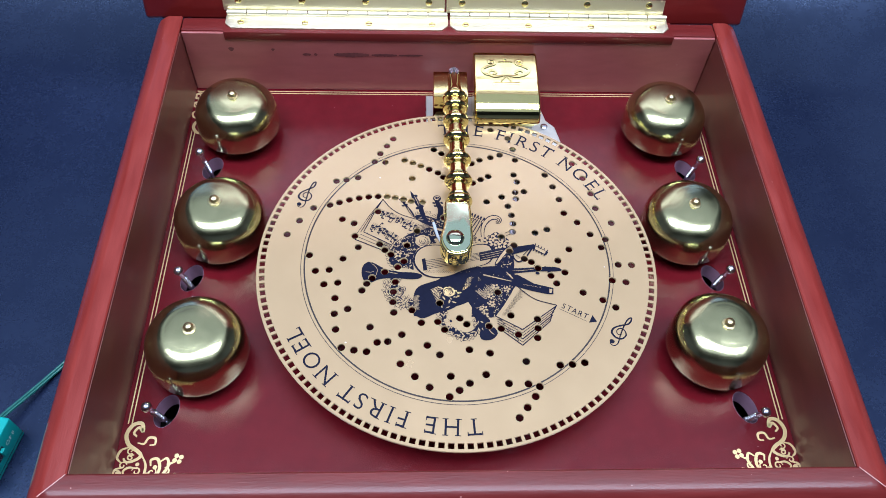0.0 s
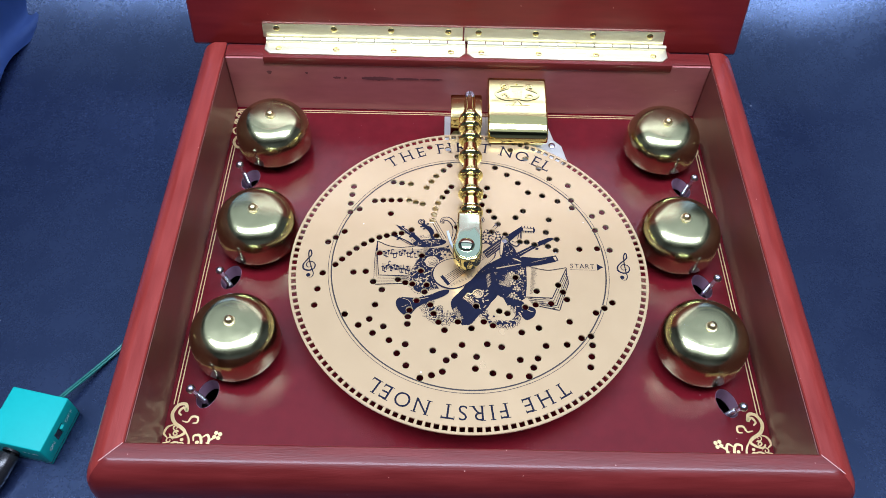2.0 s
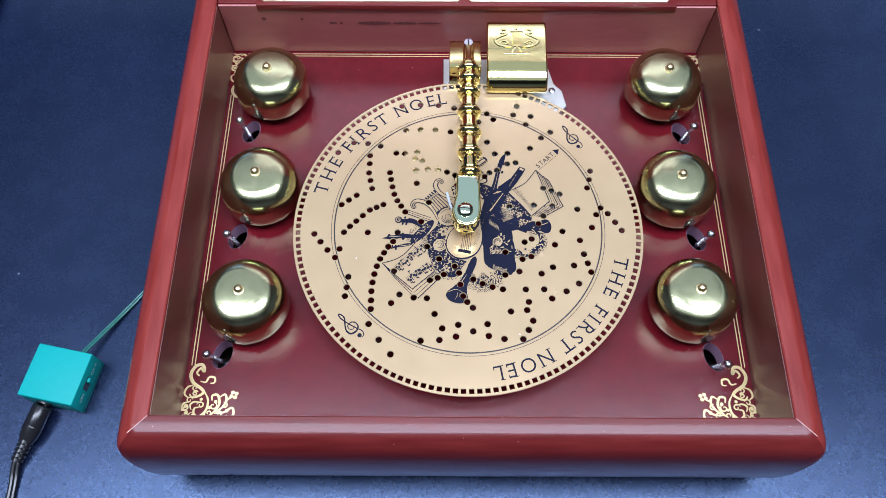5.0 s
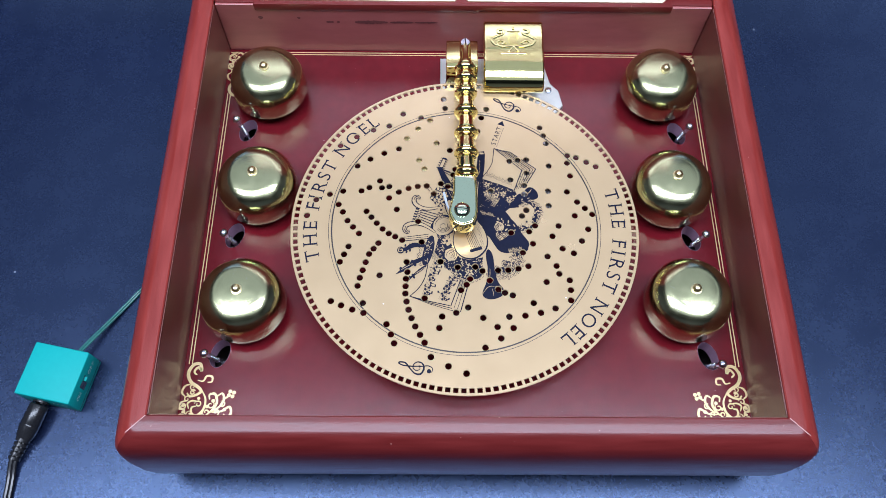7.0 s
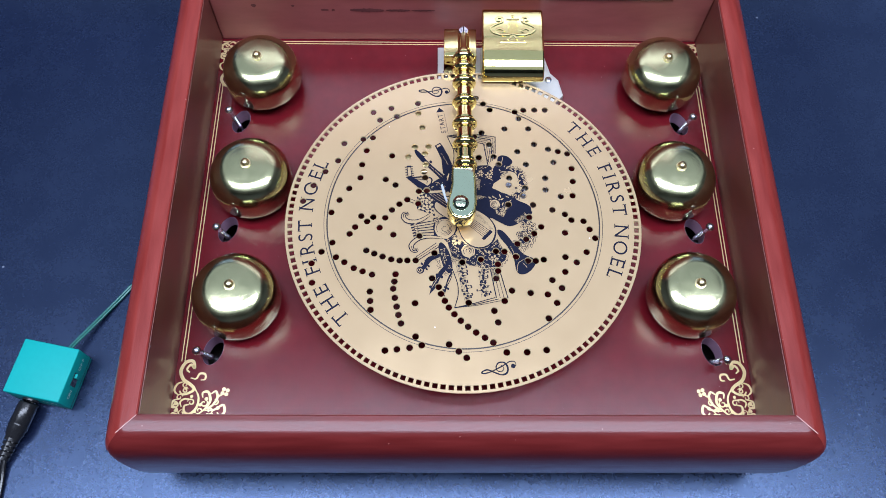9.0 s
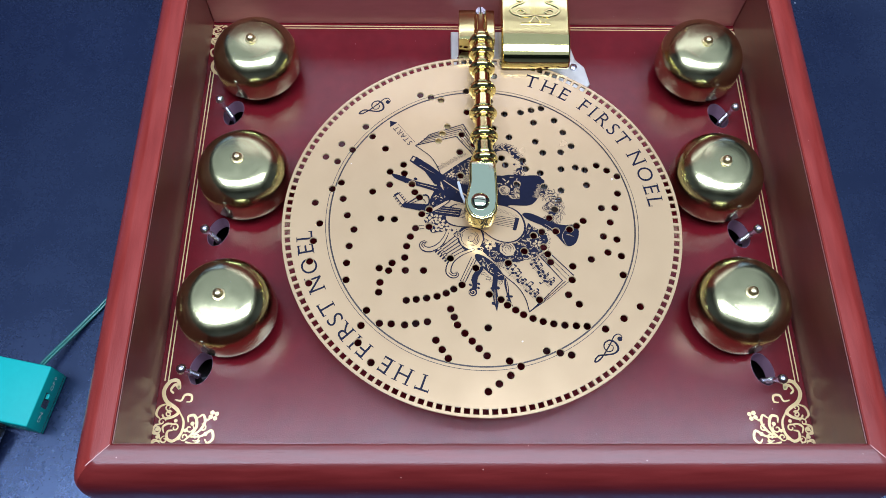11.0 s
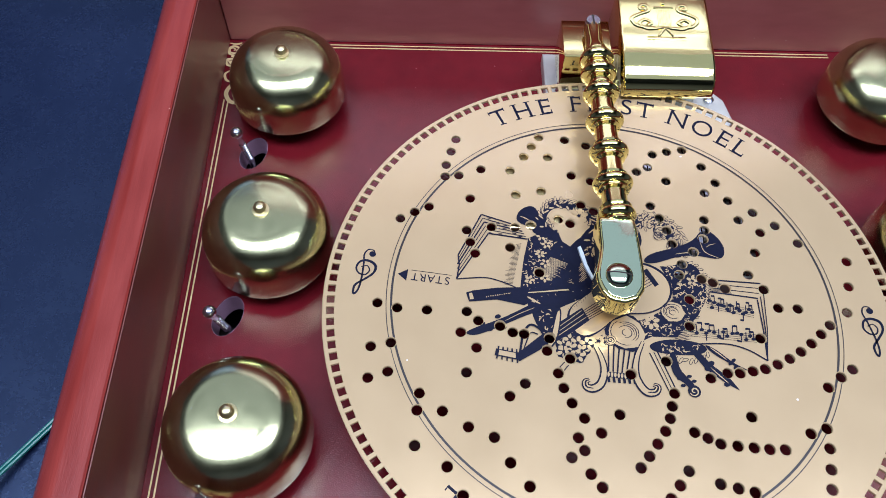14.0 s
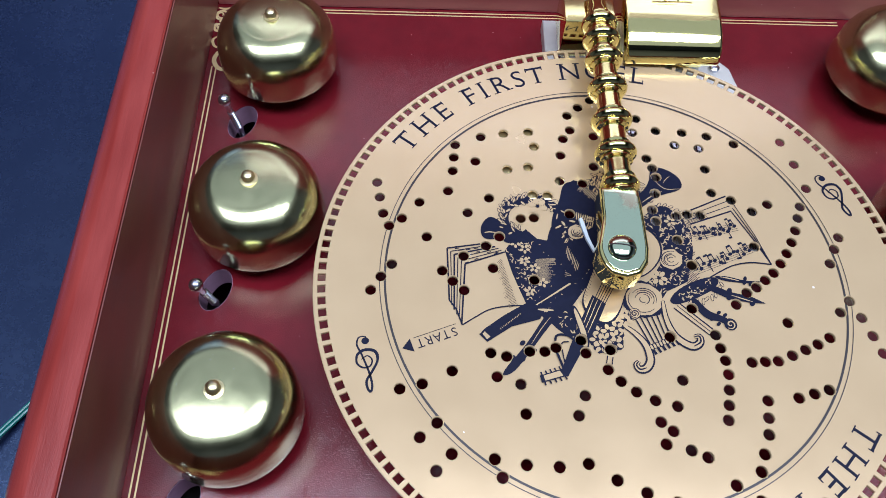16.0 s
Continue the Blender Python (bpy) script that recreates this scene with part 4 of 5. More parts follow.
    # guitar: pale body on a dark edge, strings, bridge, neck and pegged head
    body = rounded([(-19.1, -14.2), (-21.7, -7.6), (-19.6, -1), (-12.7, 3.7), (-5.6, 4.3), (-0.1, 7.8), (4.6, 13.7), (10.6, 17.1), (14.9, 13.7), (16.4, 6.4), (11.1, 0.6), (5.7, -4.8), (2.2, -10.7), (-3.4, -15.7), (-11, -18)])
    fill(body, 14)
    mid = [(-2.2, -2.4)][0]
    light([(mid[0] + (x - mid[0]) * 0.955, mid[1] + (y - mid[1]) * 0.94) for x, y in body], 16)
    fill([(-16.3, -9), (-14.9, -7.8), (-10.4, -13.7), (-12, -15)], 18)
    for k in range(6):
        a, b = between(*[(-14.2, -9.1), (-10.9, -13.3)], k / 5), between(*[(10.9, 11), (13, 8.1)], k / 5)
        line([a, b], 0.26, 18)
    hatch(*[(-11.3, -16.2), (2.6, -8.5), (-10.5, -13.4), (3.2, -5)], 16, 0.28, 18)
    hatch(*[(4.5, -5.8), (16.1, 5.8), (5, -3.6), (14.8, 7.1)], 14, 0.25, 18)
    fill([(7.9, 9), (15.1, 15.9), (23.7, 22.3), (30.9, 28), (32.5, 26), (25.5, 18.4), (17.6, 10.7), (10.8, 4.5)], 19)
    for k in range(3):
        a, b = between(*[(9.1, 8), (10.9, 5.7)], k / 2), between(*[(20.5, 18.5), (22, 16.8)], k / 2)
        lstroke([a, b], 0.22, 21, False)
    head = [(30.8, 27.6), (39.5, 27), (39.3, 24.5), (31.3, 24.9)]
    fill(head, 19)
    light([between(p, [(35.4, 26)][0], 0.3) for p in head], 21)
    for k in range(5):
        a = between(head[0], head[1], (k + 0.5) / 5)
        b = between(head[3], head[2], (k + 0.5) / 5)
        line([between(a, b, -0.45), between(a, b, 0.15)], 0.5, 22)
        line([between(a, b, 0.85), between(a, b, 1.4)], 0.5, 22)
    bend([(31.1, 26.1), (30.8, 20.9), (30.6, 17.9), (28.5, 13.9), (25.1, 14.9), (22.9, 18.2)], 0.8, 20)
    bend([(30.1, 24.7), (29, 19.9), (27.8, 16.8), (25.4, 17.1)], 0.4, 20)
    # pale ribbon over the neck
    shape([(17.8, 5.6), (17.9, 12.9), (18.4, 18.1), (20.7, 22.3), (22.9, 21.9), (21, 17.5), (20.4, 11.8), (19.9, 5.9)], 22)
    light(rounded([(18.3, 6.6), (18.4, 13.2), (19.1, 18.1), (21, 21.7), (22, 21), (20.6, 16.9), (19.9, 11.5), (19.3, 7.2)]), 24)
    foliage([(19.4, 10.5), (22.3, 18.2), (26, 10.2), (23.4, 5.5)], 14, 8, 0.9)
    shape([(18.3, 5.9), (22.3, 18.2), (27.8, 11.2), (29, 3.8), (22.6, 0.3)], 2)
    # oboe and clarinet
    shape([(17.1, 5.1), (26.9, 8.2), (38.1, 15.6), (46.7, 20.9), (51, 20.5), (47.9, 17.9), (39.1, 13.4), (28.3, 5.4), (19.8, -0.5)], 9)
    for x, y in [(37.5, 16.1), (42.1, 17.5), (45, 15.9), (39.9, 12.3)]:
        fill(oval(x, y, 0.4, 1.1, 0.8), 10)
    lstroke([(27.5, 7), (32.5, 10.1), (37.3, 13.6)], 0.25, 11)
    fill([(26.4, 2.4), (31, 6.5), (40.9, 5.7), (50.6, 8), (52.1, 4.6), (49.8, 3.4), (41.4, 1), (31.2, -0.8)], 9)
    light([(49, 6.7), (50.4, 7.1), (51, 4.8), (50, 4.3)], 11)
    lstroke([(15.7, -2), (22.9, -0.3), (30.2, 1.3)], 0.4, 11, False)
    lstroke([(25.5, 5.1), (28.3, 3.9), (30.3, 3)], 0.8, 11)
    hatch(*[(36.1, 2.2), (45, 5), (36.5, 2.8), (45, 5.6)], 14, 0.3, 11, False)
    # closed book: page, layered edges, hatching by the cloth
    for k in range(6):
        t = k / 5
        a, b, c = between(*[(32.2, -21), (36, -26.2)], t), between(*[(46.9, -21.3), (50.5, -29.2)], t), between(*[(56.2, -0.7), (56.9, -10.3)], t)
        line([a, between(a, b, 0.5), b], 0.55 if k in (0, 3, 5) else 0.3, 6)
        line([b, between(b, c, 0.5), c], 0.55 if k in (0, 3, 5) else 0.3, 7)
    for k in range(16):
        t, u = rnd.random(), rnd.uniform(0.1, 0.9)
        p = between(between(*[(32.2, -21), (46.9, -21.3)], u), between(*[(36, -26.2), (50.5, -29.2)], u), t)
        e = between(between(*[(32.2, -21), (46.9, -21.3)], u + 0.1), between(*[(36, -26.2), (50.5, -29.2)], u + 0.1), t)
        line([p, e], 0.7, 7, True)
    bend([(34.6, -0.1), (39.4, -1.6), (45.5, -2.5), (51.3, -1.5), (56.1, -0.4)], 0.45, 6)
    line([(56.1, -0.4), (55.9, -6.4), (56.9, -10.3)], 0.5, 7)
    hatch(*[(34.3, -19.1), (36, -0.7), (37, -17.9), (40, -0.6)], 34, 0.26, 4)
    # sheet music: page edges, two staves of notes
    music = [(-33.5, -12.5), (-37.2, -14.3), (-52.7, -14.9), (-52.7, 0.6), (-53.6, 15.1), (-46.2, 11.6), (-38.5, 11.1), (-27.5, 12.6)]
    light(music, 0)
    for k in range(4):
        t = k / 3
        line([between(*[(-36.4, -14), (-34.7, -8.9)], t), between(*[(-53, -15.1), (-51.8, -8.8)], t)], 0.55 if k in (0, 3) else 0.3, 7)
    for k in range(3):
        t = k / 2
        line([between(*[(-51.5, -8.3), (-53.9, -11.2)], t), between(*[(-52.9, 3.9), (-54.3, 2.8)], t), [(-53.6, 15.1)][0]], 0.5 - 0.1 * k, 7)
    bend([(-53.6, 15.1), (-47.1, 12), (-40.5, 10.9), (-33.5, 11.7), (-27.5, 12.9)], 0.5, 7)
    hatch(*[(-34.5, -12.6), (-33.8, -8.4), (-44.9, -13.7), (-43.1, -9.1)], 9, 0.4, 7)
    for ends in ([(-33.5, -3.9), (-49.9, -2.4)], [(-27.2, 8.2), (-50.2, 7.2)]):
        (x0, y0), (x1, y1) = ends
        for k in range(5):
            o = 1.5 - 0.75 * k
            line([(x0, y0 + o), (x1, y1 + o)], 0.13, 7)
        n = 15
        for k in range(n):
            x, y = between(ends[0], ends[1], (k + 0.3 + 0.4 * rnd.random()) / n)
            y += rnd.uniform(-1.6, 1.4)
            up = -1 if k % 4 == 3 else 1
            fill(oval(x, y, 0.4, 0.85, 0.62), 8)
            line([(x, y), (x, y - 2.9 * up)], 0.34, 8)
            if k % 3:
                line([(x, y - 2.7 * up), (x + abs(x1 - x0) / n * (1 if x1 < x0 else -1), y - 2.5 * up)], 0.75, 8)
    hatch(*[(-23, 3.5), (-21.6, 13.2), (-31.3, 1.1), (-27.8, 10.9)], 15, 0.5, 5)
    # lyre
    for pts in ([(6.5, 16.9), (3.5, 22), (2.1, 27), (3, 31.8), (5.5, 34), (7.8, 33.7), (8.2, 31.9), (6.9, 31.1)], [(-10.8, 14.5), (-8.8, 20.7), (-8.5, 26.4), (-10.1, 30.4), (-12.6, 32.7), (-15.3, 32.2), (-16.1, 30.3), (-14.5, 29.7)]):
        bend(pts, 3.1, 11, True)
        lstroke(pts, 1.9, 13)
        stroke(ink, q(curve2(pts[-4:], 6)), 0.6 * s, level(15), True)
    for k in range(6):
        t = k / 5
        line([between(*[(1, 16.4), (-8.4, 17.9)], t), between(*[(0.6, 27), (-6.9, 27.3)], t)], 0.5, 10)
        line([between(*[(0.6, 29), (-8.2, 28.8)], t), between(*[(0.3, 31), (-8.4, 30.4)], t)], 0.9, 10)
    bar = [(1.2, 27.2), (-7.9, 27), (-8, 29), (1.2, 29.2)]
    fill(bar, 12)
    for k in range(8):
        light(oval(*between(between(bar[0], bar[1], (k + 0.5) / 8), between(bar[3], bar[2], (k + 0.5) / 8), 0.5), 1.57, 0.9, 0.42), 14)
    # flute, violin scroll, tapering pipe and pen, with leaves between them
    light([(-13.2, 18.2), (-15.8, 17.3), (-22, 30.1), (-19.9, 31.4)], 4)
    line([(-13.2, 18.2), (-19.9, 31.4)], 0.4, 6)
    line([(-14.6, 17.7), (-20.8, 30.6)], 0.3, 6)
    line([(-15.8, 17.3), (-22, 30.1)], 0.5, 6)
    shape([(-12.7, 14.8), (-19.9, 11.7), (-30.6, 11.5), (-33.7, 14), (-30.2, 16.6), (-22.9, 17.6), (-18.1, 17.7), (-13.9, 17.3)], 3)
    foliage([(-15.6, 14.8), (-29.5, 12.4), (-29.9, 15.7), (-18.2, 17)], 26, 5, 0.9)
    fringe([(-33.8, 13.6), (-31.3, 17), (-25.6, 18.7), (-21, 17.6)], 1.4, 2.4, 2)
    shape([(-19.8, 16.4), (-22.3, 17.6), (-23.4, 22.9), (-26.4, 25.7), (-28.4, 27.6), (-28.8, 30), (-26.9, 30.1), (-25.4, 27.7), (-22.2, 26.2), (-20.4, 23)], 8)
    x, y = [(-28.2, 30)][0]
    fill(oval(x, y, 0, 2.2, 2.2, 14), 9)
    lstroke(spiral(x, y, 1.7, 1.3, 0.5, 1, 12), 0.5, 11)
    for x, y in [(-23.3, 26.1), (-26.6, 24.9), (-24.5, 28.5), (-28.2, 26.4)]:
        fill(oval(x, y, 0.3, 0.9, 0.6), 9)
    fill([(-26.6, 15), (-29.4, 14.5), (-34.2, 19.4), (-40.2, 23.4), (-43.6, 27.5), (-38.7, 25.4), (-32.5, 21.5)], 8)
    for x, y in [(-34.2, 19), (-32.9, 21.1), (-38.3, 23), (-39.3, 25.8)]:
        fill(oval(x, y, 0.6, 1.2, 0.9), 9)
    lstroke([(-34, 20.6), (-37.3, 23.4), (-39.8, 25.4)], 0.35, 10)
    shape([(-31.5, 11.9), (-36.1, 13.5), (-40.4, 16.8), (-43.4, 18.4), (-47.7, 20), (-42.9, 19.2), (-38.6, 17.2), (-34, 14.8)], 8)
    lstroke([(-33.9, 13.1), (-36.9, 15), (-39.4, 16.8)], 0.4, 10)
    for x, y in [(-41.8, 16.8), (-42.5, 19.2), (-40.8, 18)]:
        fill(oval(x, y, 0.8, 1.0, 0.6), 9)
    cut_holes(ink)
    cut_holes(pale)
    part("printed_emblem", ink, INK, parent, "dark engraved print of instruments, books and flowers")
    part("emblem_ground", pale, DISC, parent, "gold showing through the engraved print")


def tune_disc():
    disc = tagged(empty("tune_disc"), "round gold music disc with punched holes and dark print", "music disc")
    squares = []
    for k in range(144):
        a = 2 * math.pi * (k + 0.25) / 144
        c, s = math.cos(a), math.sin(a)
        squares.append([(0.1002 * c + u * c - v * s, 0.1002 * s + u * s + v * c) for u, v in ((-0.0013, -0.00135), (0.0013, -0.00135), (0.0013, 0.00135), (-0.0013, 0.00135))])
    part("plate", pierced_plate(circle(0, 0, DISC_R, 288), squares + disc_holes + [circle(0, 0, 0.0030, 24)], -0.0010, 0.0, 0.00022), DISC, disc, "thin gold-lacquered plate with punched holes")
    z = 0.00012
    for r, w in ((0.0788, 0.00075), (0.0806, 0.00028)):
        bm = bmesh.new()
        stroke(bm, circle(0, 0, r, 240) + [(r, 0.0)], w, z)
        cut_holes(bm)
        part("ring", bm, BLACK_INK, disc, "thin dark printed ring")
    round_lettering(disc, z, 302.0)
    round_lettering(disc, z, 122.0)
    treble_clef(disc, z, Matrix.Translation((0.0897, 0.0005, z)) @ Matrix.Rotation(radians(-7), 4, "Z"))
    treble_clef(disc, z, Matrix.Translation((-0.0912, -0.003, z)) @ Matrix.Rotation(radians(8), 4, "Z"))
    bm = bmesh.new()
    for k, ch in enumerate("START"):
        glyph(bm, ch, 0.0031, Matrix.Translation((0.0594 + 0.00295 * k, -0.0006, z)), 0.95)
    stroke(bm, [(0.0580, -0.0016), (0.0728, -0.0016)], 0.0002, z)
    patch(bm, [(0.0740, -0.0018), (0.0774, 0.0006), (0.0740, 0.0030)], z)
    part("start_mark", bm, INK, disc, "dark printed word START with an arrow")
    emblem(disc, z)
    part("hub", lathe([(0.0029, -0.003), (0.0029, 0.0030), (0.0022, 0.0038), (0, 0.0038)], 20), GOLD, disc, "brass centre spindle", True)
    part("turntable", lathe([(0.0, -0.0205), (0.010, -0.0205), (0.010, -0.004), (0.024, -0.004), (0.024, -0.0012), (0.0, -0.0012)], 40), BLACK, disc, "dark turntable boss under the plate", True)
    disc.matrix_basis = disc_pose(0)
    return disc


# ---- the pressure arm, its bracket and the governor cover ----
def pressure_arm():
    arm = tagged(empty("pressure_arm"), "polished gold pressure arm with turned rings over the disc", "arm")
    up = 0.0870
    axis = Matrix.Translation((0.0008, 0.1085, up)) @ Matrix.Rotation(math.pi / 2, 4, "X")
    length = 0.0965
    prof = [(0.0, 0.0), (0.0036, 0.0), (0.0036, 0.0100), (0.0041, 0.0115)]
    for y, r in ((0.0905, 0.0070), (0.0825, 0.0072), (0.0722, 0.0072), (0.0583, 0.0074), (0.0433, 0.0075), (0.0290, 0.0075), (0.0152, 0.0070)):
        d = 0.1085 - y
        core = 0.0040 + 0.0007 * d / length
        prof += [(core, d - 0.0040), (core + 0.0012, d - 0.0034), (core + 0.0012, d - 0.0026)]
        prof += [(core + (r - core) * math.sin(a), d - 0.0022 * math.cos(a)) for a in np.linspace(0.35, math.pi - 0.35, 9)]
        prof += [(core + 0.0012, d + 0.0026), (core + 0.0012, d + 0.0034), (core, d + 0.0040)]
    prof = [(max(r, 0.0), h) for r, h in prof] + [(0.0048, length), (0.0, length)]
    clean = [prof[0]]
    for r, h in prof[1:]:
        clean.append((r, max(h, clean[-1][1])))
    part("turned_rod", lathe(clean, 40, axis), GOLD, arm, "turned gold rod with raised rings", True)
    pin = part("pivot_screw", lathe([(0.0031, 0.0835), (0.0031, 0.0898), (0.0027, 0.0904), (0, 0.0904)], 24, Matrix.Translation((0.0008, 0.1098, 0))), STEEL, arm, "bluish slotted steel pivot screw", True)
    part("slot", slab(0.0005, 0.0011, 0.1071, 0.1125, 0.0900, 0.0906), DARK, pin)
    # end plate
    side = curve2([(-0.0057, 0.0125), (-0.0059, 0.0060), (-0.0060, 0.0008), (-0.0072, -0.0052), (-0.0085, -0.0108), (-0.0077, -0.0155), (-0.0048, -0.0197), (0.0000, -0.0212)], 5)
    outline = side + [(0.0045, -0.0198), (0.0072, -0.0160), (0.0080, -0.0110), (0.0079, -0.0020), (0.0076, 0.0060), (0.0072, 0.0105), (0.0060, 0.0125)]
    outline = [(x - 0.0012, y) for x, y in outline]
    end = part("end_plate", outline_solid(outline, 0.0815, 0.0912, None, 0.0010), GOLD, arm, "polished gold end plate", True)
    inner = [(-0.0012 + (x + 0.0012) * 0.86, -0.0045 + (y + 0.0045) * 0.92) for x, y in outline]
    part("face", outline_solid(inner, 0.0911, 0.0916, None, 0.0003), SHEEN_GOLD, end, "polished gold face tinted with a pale ceiling reflection", True)
    dome = [(0.0046 * math.cos(a), 0.0919 + 0.0021 * math.sin(a)) for a in np.linspace(0, math.pi / 2, 9)]
    bm = lathe([(0.0046, 0.0914)] + [(max(r, 0.0), h) for r, h in dome], 32, Matrix.Translation((-0.0022, -0.0112, 0)))
    screw = part("screw", bm, SHEEN_GOLD, arm, "slotted domed screw head", True)
    arc = [(-0.0022 + k * math.cos(a) * 0.0046, -0.0112 - k * math.cos(a) * 0.0006, 0.0918 + 0.0021 * math.sin(a)) for k, a in [(-1, v) for v in np.linspace(0.5, 1.5, 7)] + [(1, v) for v in np.linspace(1.5, 0.5, 7)]]
    part("slot", tube(arc, 0.00030, 6), DARK, screw)
    part("spindle", lathe([(0.0046, 0.0748), (0.0046, 0.0816)], 24, Matrix.Translation((0.0, -0.0111, 0))), GOLD, arm, "", True)
    bm = outline_solid([(-0.0132, 0.0050), (-0.0121, 0.0056), (-0.0113, 0.0030), (-0.0103, -0.0020), (-0.0086, -0.0068), (-0.0092, -0.0078), (-0.0113, -0.0030), (-0.0126, 0.0020)], 0.0815, 0.0826, None, 0.0002)
    part("catch_blade", bm, GREY, arm, "thin grey plastic catch")


def pivot_bracket():
    br = tagged(empty("pivot_bracket"), "gold pivot bracket on a zinc base plate", "bracket")
    part("block", slab(-0.0112, 0.0090, 0.0955, 0.1165, 0.0640, 0.0836, 0.0006, 2), GOLD, br, "square polished gold block", True)
    base = [(-0.0150, 0.1240), (-0.0150, 0.0960), (-0.0125, 0.0840), (0.0580, 0.0760), (0.0665, 0.0860), (0.0640, 0.0980), (0.0590, 0.1035), (0.0540, 0.1240)]
    part("base_plate", outline_solid(base, FLOOR, FLOOR + 0.0060, None, 0.0006), ZINC, br, "pale zinc base plate")
    part("screw", lathe([(0.0022, FLOOR + 0.006), (0.0022, FLOOR + 0.0072), (0.0014, FLOOR + 0.0078), (0, FLOOR + 0.0078)], 16, Matrix.Translation((0.0572, 0.0975, 0))), STEEL, br, "", True)
    part("post", slab(-0.0095, 0.0075, 0.1000, 0.1150, FLOOR + 0.005, 0.0650, 0.0004), STEEL, br)
    part("stud", lathe([(0.0024, FLOOR + 0.006), (0.0024, FLOOR + 0.015), (0, FLOOR + 0.0155)], 14, Matrix.Translation((-0.0095, 0.0965, 0))), STEEL, br, "", True)


def crown(y):
    """Height of the cover's gently arched top."""
    return 0.0880 - 0.0026 * ((0.1278 - y) / 0.0223) ** 1.6


def governor_cover():
    gov = tagged(empty("governor_cover"), "polished gold cover embossed with a lyre", "cover")
    y_back, y_front, top, low = 0.1300, 0.0835, 0.0868, 0.0735
    prof = [(y_back, FLOOR + 0.008), (y_back, top - 0.0010), (y_back - 0.0008, top + 0.0004), (y_back - 0.0022, top + 0.0011)]
    prof += [(y, crown(y)) for y in np.linspace(y_back - 0.004, 0.1055, 8)]
    for a in np.linspace(0.15, 1.0, 12):
        ang = a * math.pi / 2
        prof.append((0.1055 - (0.1055 - y_front) * math.sin(ang) ** 1.05, low + (crown(0.1055) - low) * math.cos(ang) ** 0.85))
    prof += [(y_front + 0.0004, low - 0.0006), (y_front + 0.010, low - 0.0006), (0.0960, 0.0690), (0.0965, FLOOR + 0.008)]
    bm = extrude_profile(prof, 0.0128, 0.0512)
    bmesh.ops.bevel(bm, geom=[e for e in bm.edges if abs(e.verts[0].co.x - e.verts[1].co.x) < 1e-6 and len(e.link_faces) == 2], offset=0.0013, segments=3, affect="EDGES", profile=0.5)
    part("shell", bm, GOLD, gov, "", True)
    # raised lyre
    xc, yc = 0.0318, 0.1150

    def relief(name, pts, r, sides, low):
        part(name, tube([(xc + x, yc + y, crown(yc + y)) for x, y in pts], r, sides, None, low), GOLD, gov, "", True)

    for s in (-1, 1):
        for pts in ([(s * 1.5, -4.2), (s * 6.2, -4.6), (s * 8.6, -2.4), (s * 6.8, -0.6), (s * 4.6, -2.0), (s * 6.0, -3.2)],
                    [(s * 3.4, -4.4), (s * 9.4, -3.4), (s * 11.2, -0.2), (s * 8.4, 2.0), (s * 5.2, 3.6), (s * 5.4, 6.0), (s * 7.6, 6.2), (s * 7.8, 4.4), (s * 6.4, 4.4)]):
            relief("lyre_scroll", [(0.00124 * x, 0.00112 * y) for x, y in curve2(pts, 6)], 0.00090, 8, 0.5)
    for k in range(6):
        x = (-2.2 + 0.9 * k) * 0.00112
        relief("lyre_string", [(x, -0.0042), (x, 0.0058)], 0.00042, 6, 0.6)
    relief("lyre_bar", [(-0.0042, 0.0058), (0.0042, 0.0058)], 0.00062, 6, 0.5)
    relief("lyre_bar", [(-0.0038, -0.0046), (0.0038, -0.0046)], 0.00060, 6, 0.5)
    relief("lyre_foot", [(-0.0030, -0.0086), (0, -0.0050), (0.0030, -0.0086)], 0.0006, 6, 0.5)
    relief("lyre_base", [(-0.0080, -0.0098), (0.0080, -0.0098)], 0.0010, 8, 0.4)
    relief("lyre_knob", [(-0.0007, 0.0078), (0, 0.0079), (0.0007, 0.0078)], 0.0009, 8, 0.8)
    part("gearbox", slab(0.0140, 0.0500, 0.0965, 0.1262, FLOOR + 0.0055, FLOOR + 0.0082), ZINC, gov)


def movement():
    """The playing works that show through the punched holes."""
    works = tagged(empty("music_movement"), "brass bed plate and steel comb under the music disc", "movement")
    part("bed_plate", slab(-0.0390, -0.0158, 0.0212, 0.0660, FLOOR, 0.0686, 0.0006), STUD, works, "pale brass bed plate")
    part("comb_rest", slab(0.0120, 0.0560, 0.0030, 0.0160, FLOOR, 0.0655, 0.0006), ZINC, works)
    for k in range(24):
        x = 0.0122 + 0.0019 * k
        part("comb_tooth", slab(x, x + 0.0014, 0.0035, 0.0640, 0.0656, 0.0672), STEEL, works)


tune_disc_thing = tune_disc()
movement()
pressure_arm()
pivot_bracket()
governor_cover()


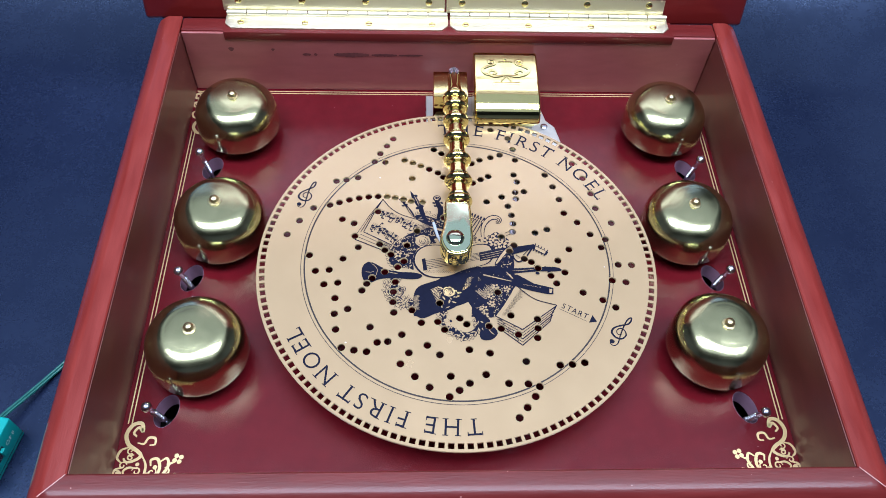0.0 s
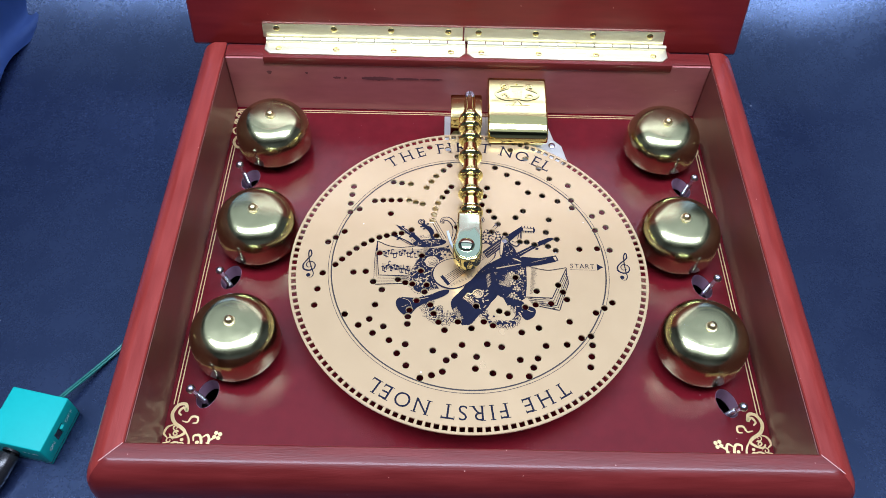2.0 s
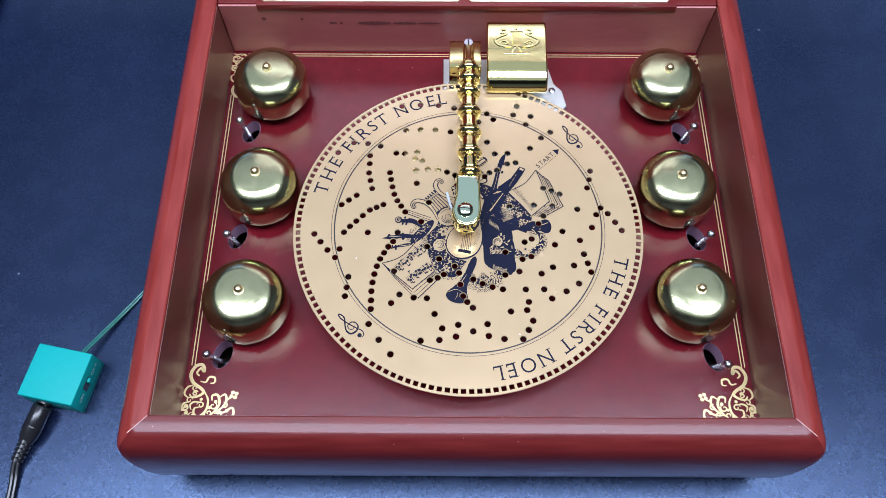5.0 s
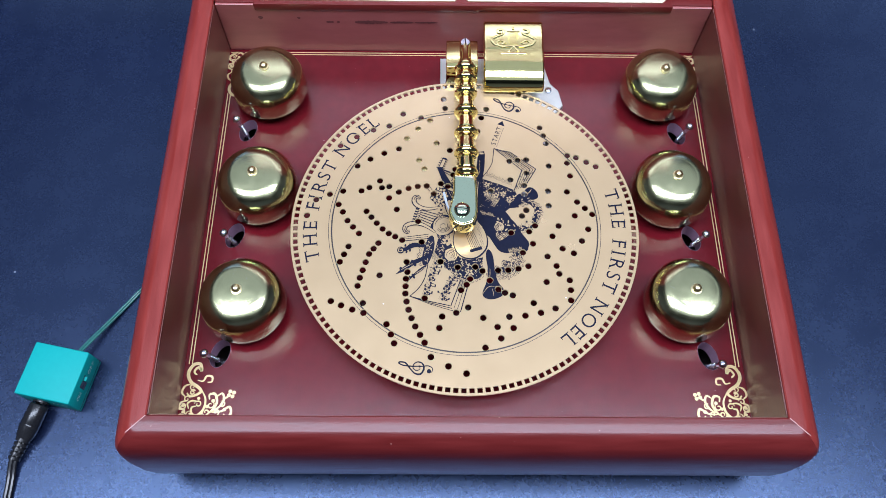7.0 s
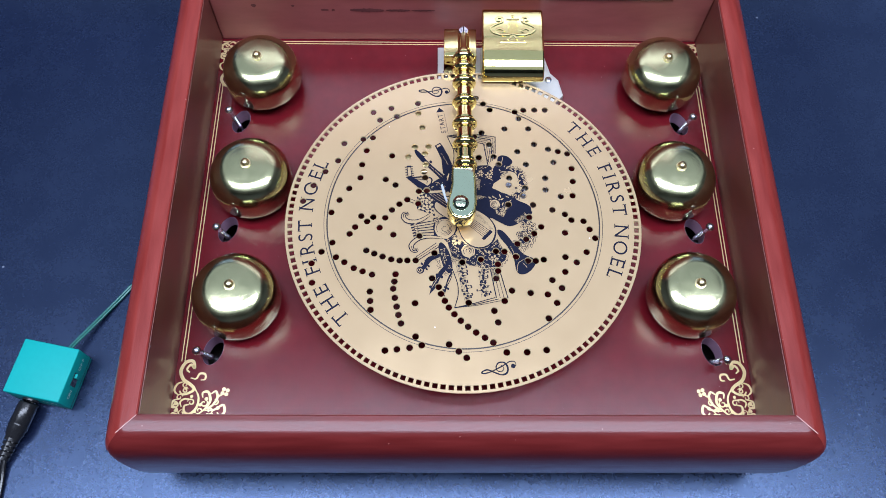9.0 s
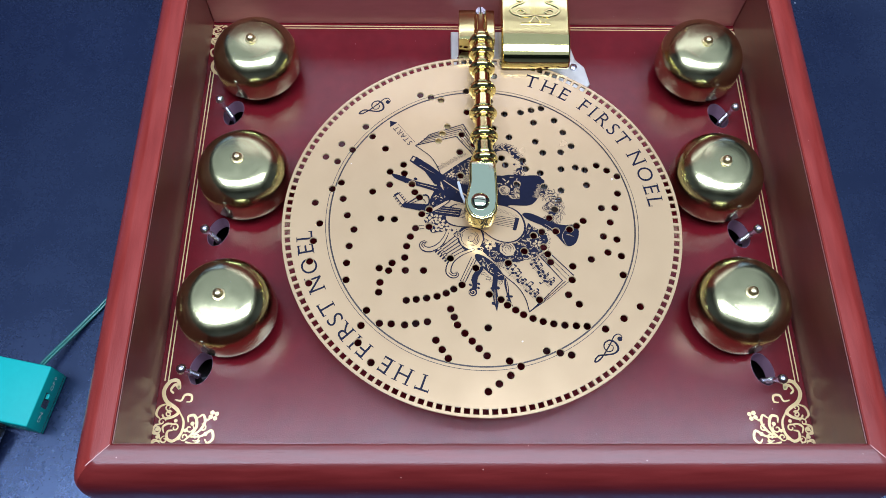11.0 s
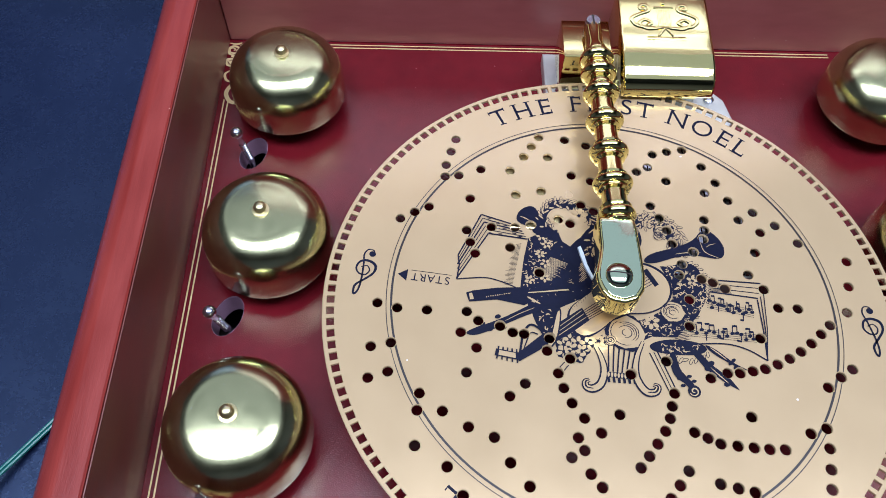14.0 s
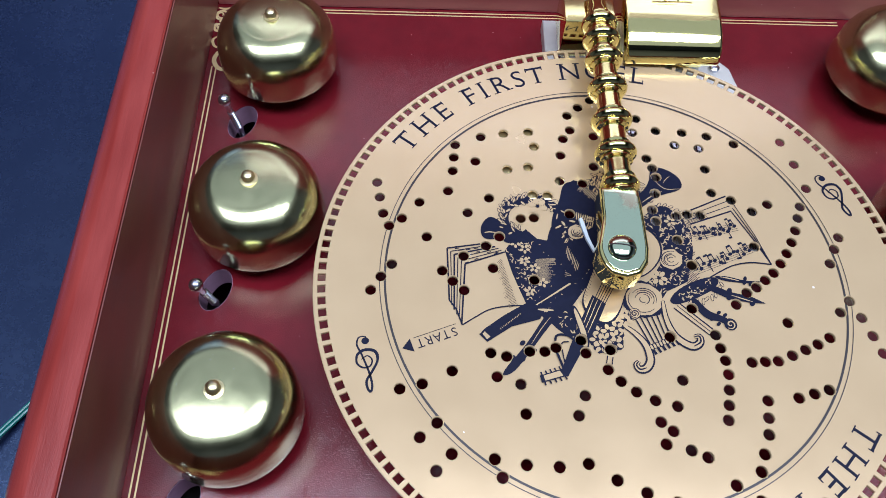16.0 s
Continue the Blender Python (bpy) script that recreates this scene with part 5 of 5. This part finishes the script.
# ---- switch box, plug and cords beside the box ----
def switch_box():
    box = tagged(empty("switch_box", pose(-0.2505, -0.0873, 0.0, 0, 0, -11.5)), "small green plastic switch box lying on the sheet", "switch box")
    w, d, h = 0.0174, 0.0165, 0.0202
    part("case", slab(-w, w, -d, d, 0.0003, h, 0.0008, 3), GREEN, box, "", True)
    part("lid_joint", slab(-w - 0.0001, w + 0.0001, -d - 0.0001, d + 0.0001, 0.0030, 0.0033), BLACK, box)
    part("switch_recess", slab(w - 0.0002, w + 0.0002, -0.0045, 0.0035, 0.0085, 0.0145), BLACK, box, "black switch opening")
    part("slider", slab(w, w + 0.0018, 0.0002, 0.0030, 0.0092, 0.0138, 0.0003), GREEN, box)
    face = Matrix.Translation((w + 0.00025, 0, 0)) @ Matrix.Rotation(math.pi / 2, 4, "Z") @ Matrix.Rotation(math.pi / 2, 4, "X")
    for word, y0 in (("ON", -0.0108), ("OFF", 0.0068)):
        bm = bmesh.new()
        for k, ch in enumerate(word):
            glyph(bm, ch, 0.0026, face @ Matrix.Translation((y0 + 0.0027 * k, 0.0100, 0)), 1.0)
        part("lettering", bm, WHITE, box, "white printed switch marking")
    bm = bmesh.new()
    for k, le in enumerate((0.0018, 0.0012, 0.0022, 0.0010)):
        x = 0.0045 + 0.0027 * k
        vs = [bm.verts.new((x + a * le, -d - 0.00025, 0.0125 + b * 0.0014)) for a, b in ((0, 0), (1, 0), (1, 1), (0, 1))]
        bm.faces.new(vs)
    part("marking", bm, WHITE, box, "small white printed bars")
    part("socket", lathe([(0.0048, 0), (0.0048, 0.0012), (0.0030, 0.0012), (0.0030, 0)], 20, Matrix.Translation((-0.0045, -d, 0.0095)) @ Matrix.Rotation(math.pi / 2, 4, "X")), BLACK, box, "", True)


def twin_cord(name, points, r, mat, label, gap):
    cord = tagged(empty(name), label, "cord")
    path = spline(points, 10)
    for s in (-1, 1):
        pts = []
        for i, p in enumerate(path):
            d = path[min(i + 1, len(path) - 1)] - path[max(i - 1, 0)]
            side = Vector((-d.y, d.x, 0)).normalized() * gap * s
            pts.append(p + side + Vector((0, 0, r)))
        part("strand", tube(pts, r, 8), mat, cord, "", True)
    return cord


def power_plug():
    plug = tagged(empty("power_plug"), "black moulded power plug and cord in the green box", "plug")
    a, b = Vector((-0.2588, -0.1045, 0.0095)), Vector((-0.2665, -0.1275, 0.0062))
    d = (b - a).normalized()
    m = Matrix.Translation(a) @ d.to_track_quat("Z", "Y").to_matrix().to_4x4()
    part("sleeve", lathe([(0, 0), (0.0052, 0), (0.0056, 0.0006), (0.0058, 0.012), (0.0056, 0.0125), (0.0056, 0.0135), (0.0059, 0.014), (0.0050, 0.0200), (0.0044, 0.0215), (0, 0.0215)], 28, m), BLACK, plug, "", True)
    for k in range(5):
        z0 = 0.0220 + k * 0.0028
        r = 0.0043 - 0.0002 * k
        part("strain_relief_ring", lathe([(0.0020, z0 - 0.0008), (r, z0 - 0.0006), (r, z0 + 0.0012), (0.0020, z0 + 0.0014)], 18, m), BLACK, plug, "", True)
    tail = m @ Vector((0, 0, 0.034))
    pts = spline([m @ Vector((0, 0, 0.02)), tail, (-0.2700, -0.150, 0.0022), (-0.2690, -0.175, 0.0018), (-0.262, -0.23, 0.0018), (-0.25, -0.32, 0.0018), (-0.24, -0.45, 0.0018), (-0.26, -0.60, 0.0018)], 8)
    for s in (-1, 1):
        part("strand", tube([p + Vector((s * 0.00125, 0, 0)) for p in pts], 0.0014, 8), BLACK, plug, "", True)


switch_box()
twin_cord("thin_cord", [(-0.2425, -0.0720, 0.0075), (-0.2395, -0.066, 0.0062), (-0.2300, -0.051, 0.0030), (-0.2200, -0.036, 0.0008), (-0.2120, -0.0255, 0.0008), (-0.2020, -0.0190, 0.0030), (-0.1900, -0.0180, 0.0060), (-0.1735, -0.0180, 0.0075)],
          0.0008, material("green_cord", (0.004, 0.10, 0.085), 0.3, 0, 0, (0.008, 0.14, 0.12), 300), "thin green twin cord running into the wooden box", 0.0008)
power_plug()


def motions():
    walk(tune_disc_thing, [(k * 0.5, disc_pose(k * 0.5)) for k in range(33)])


motions()
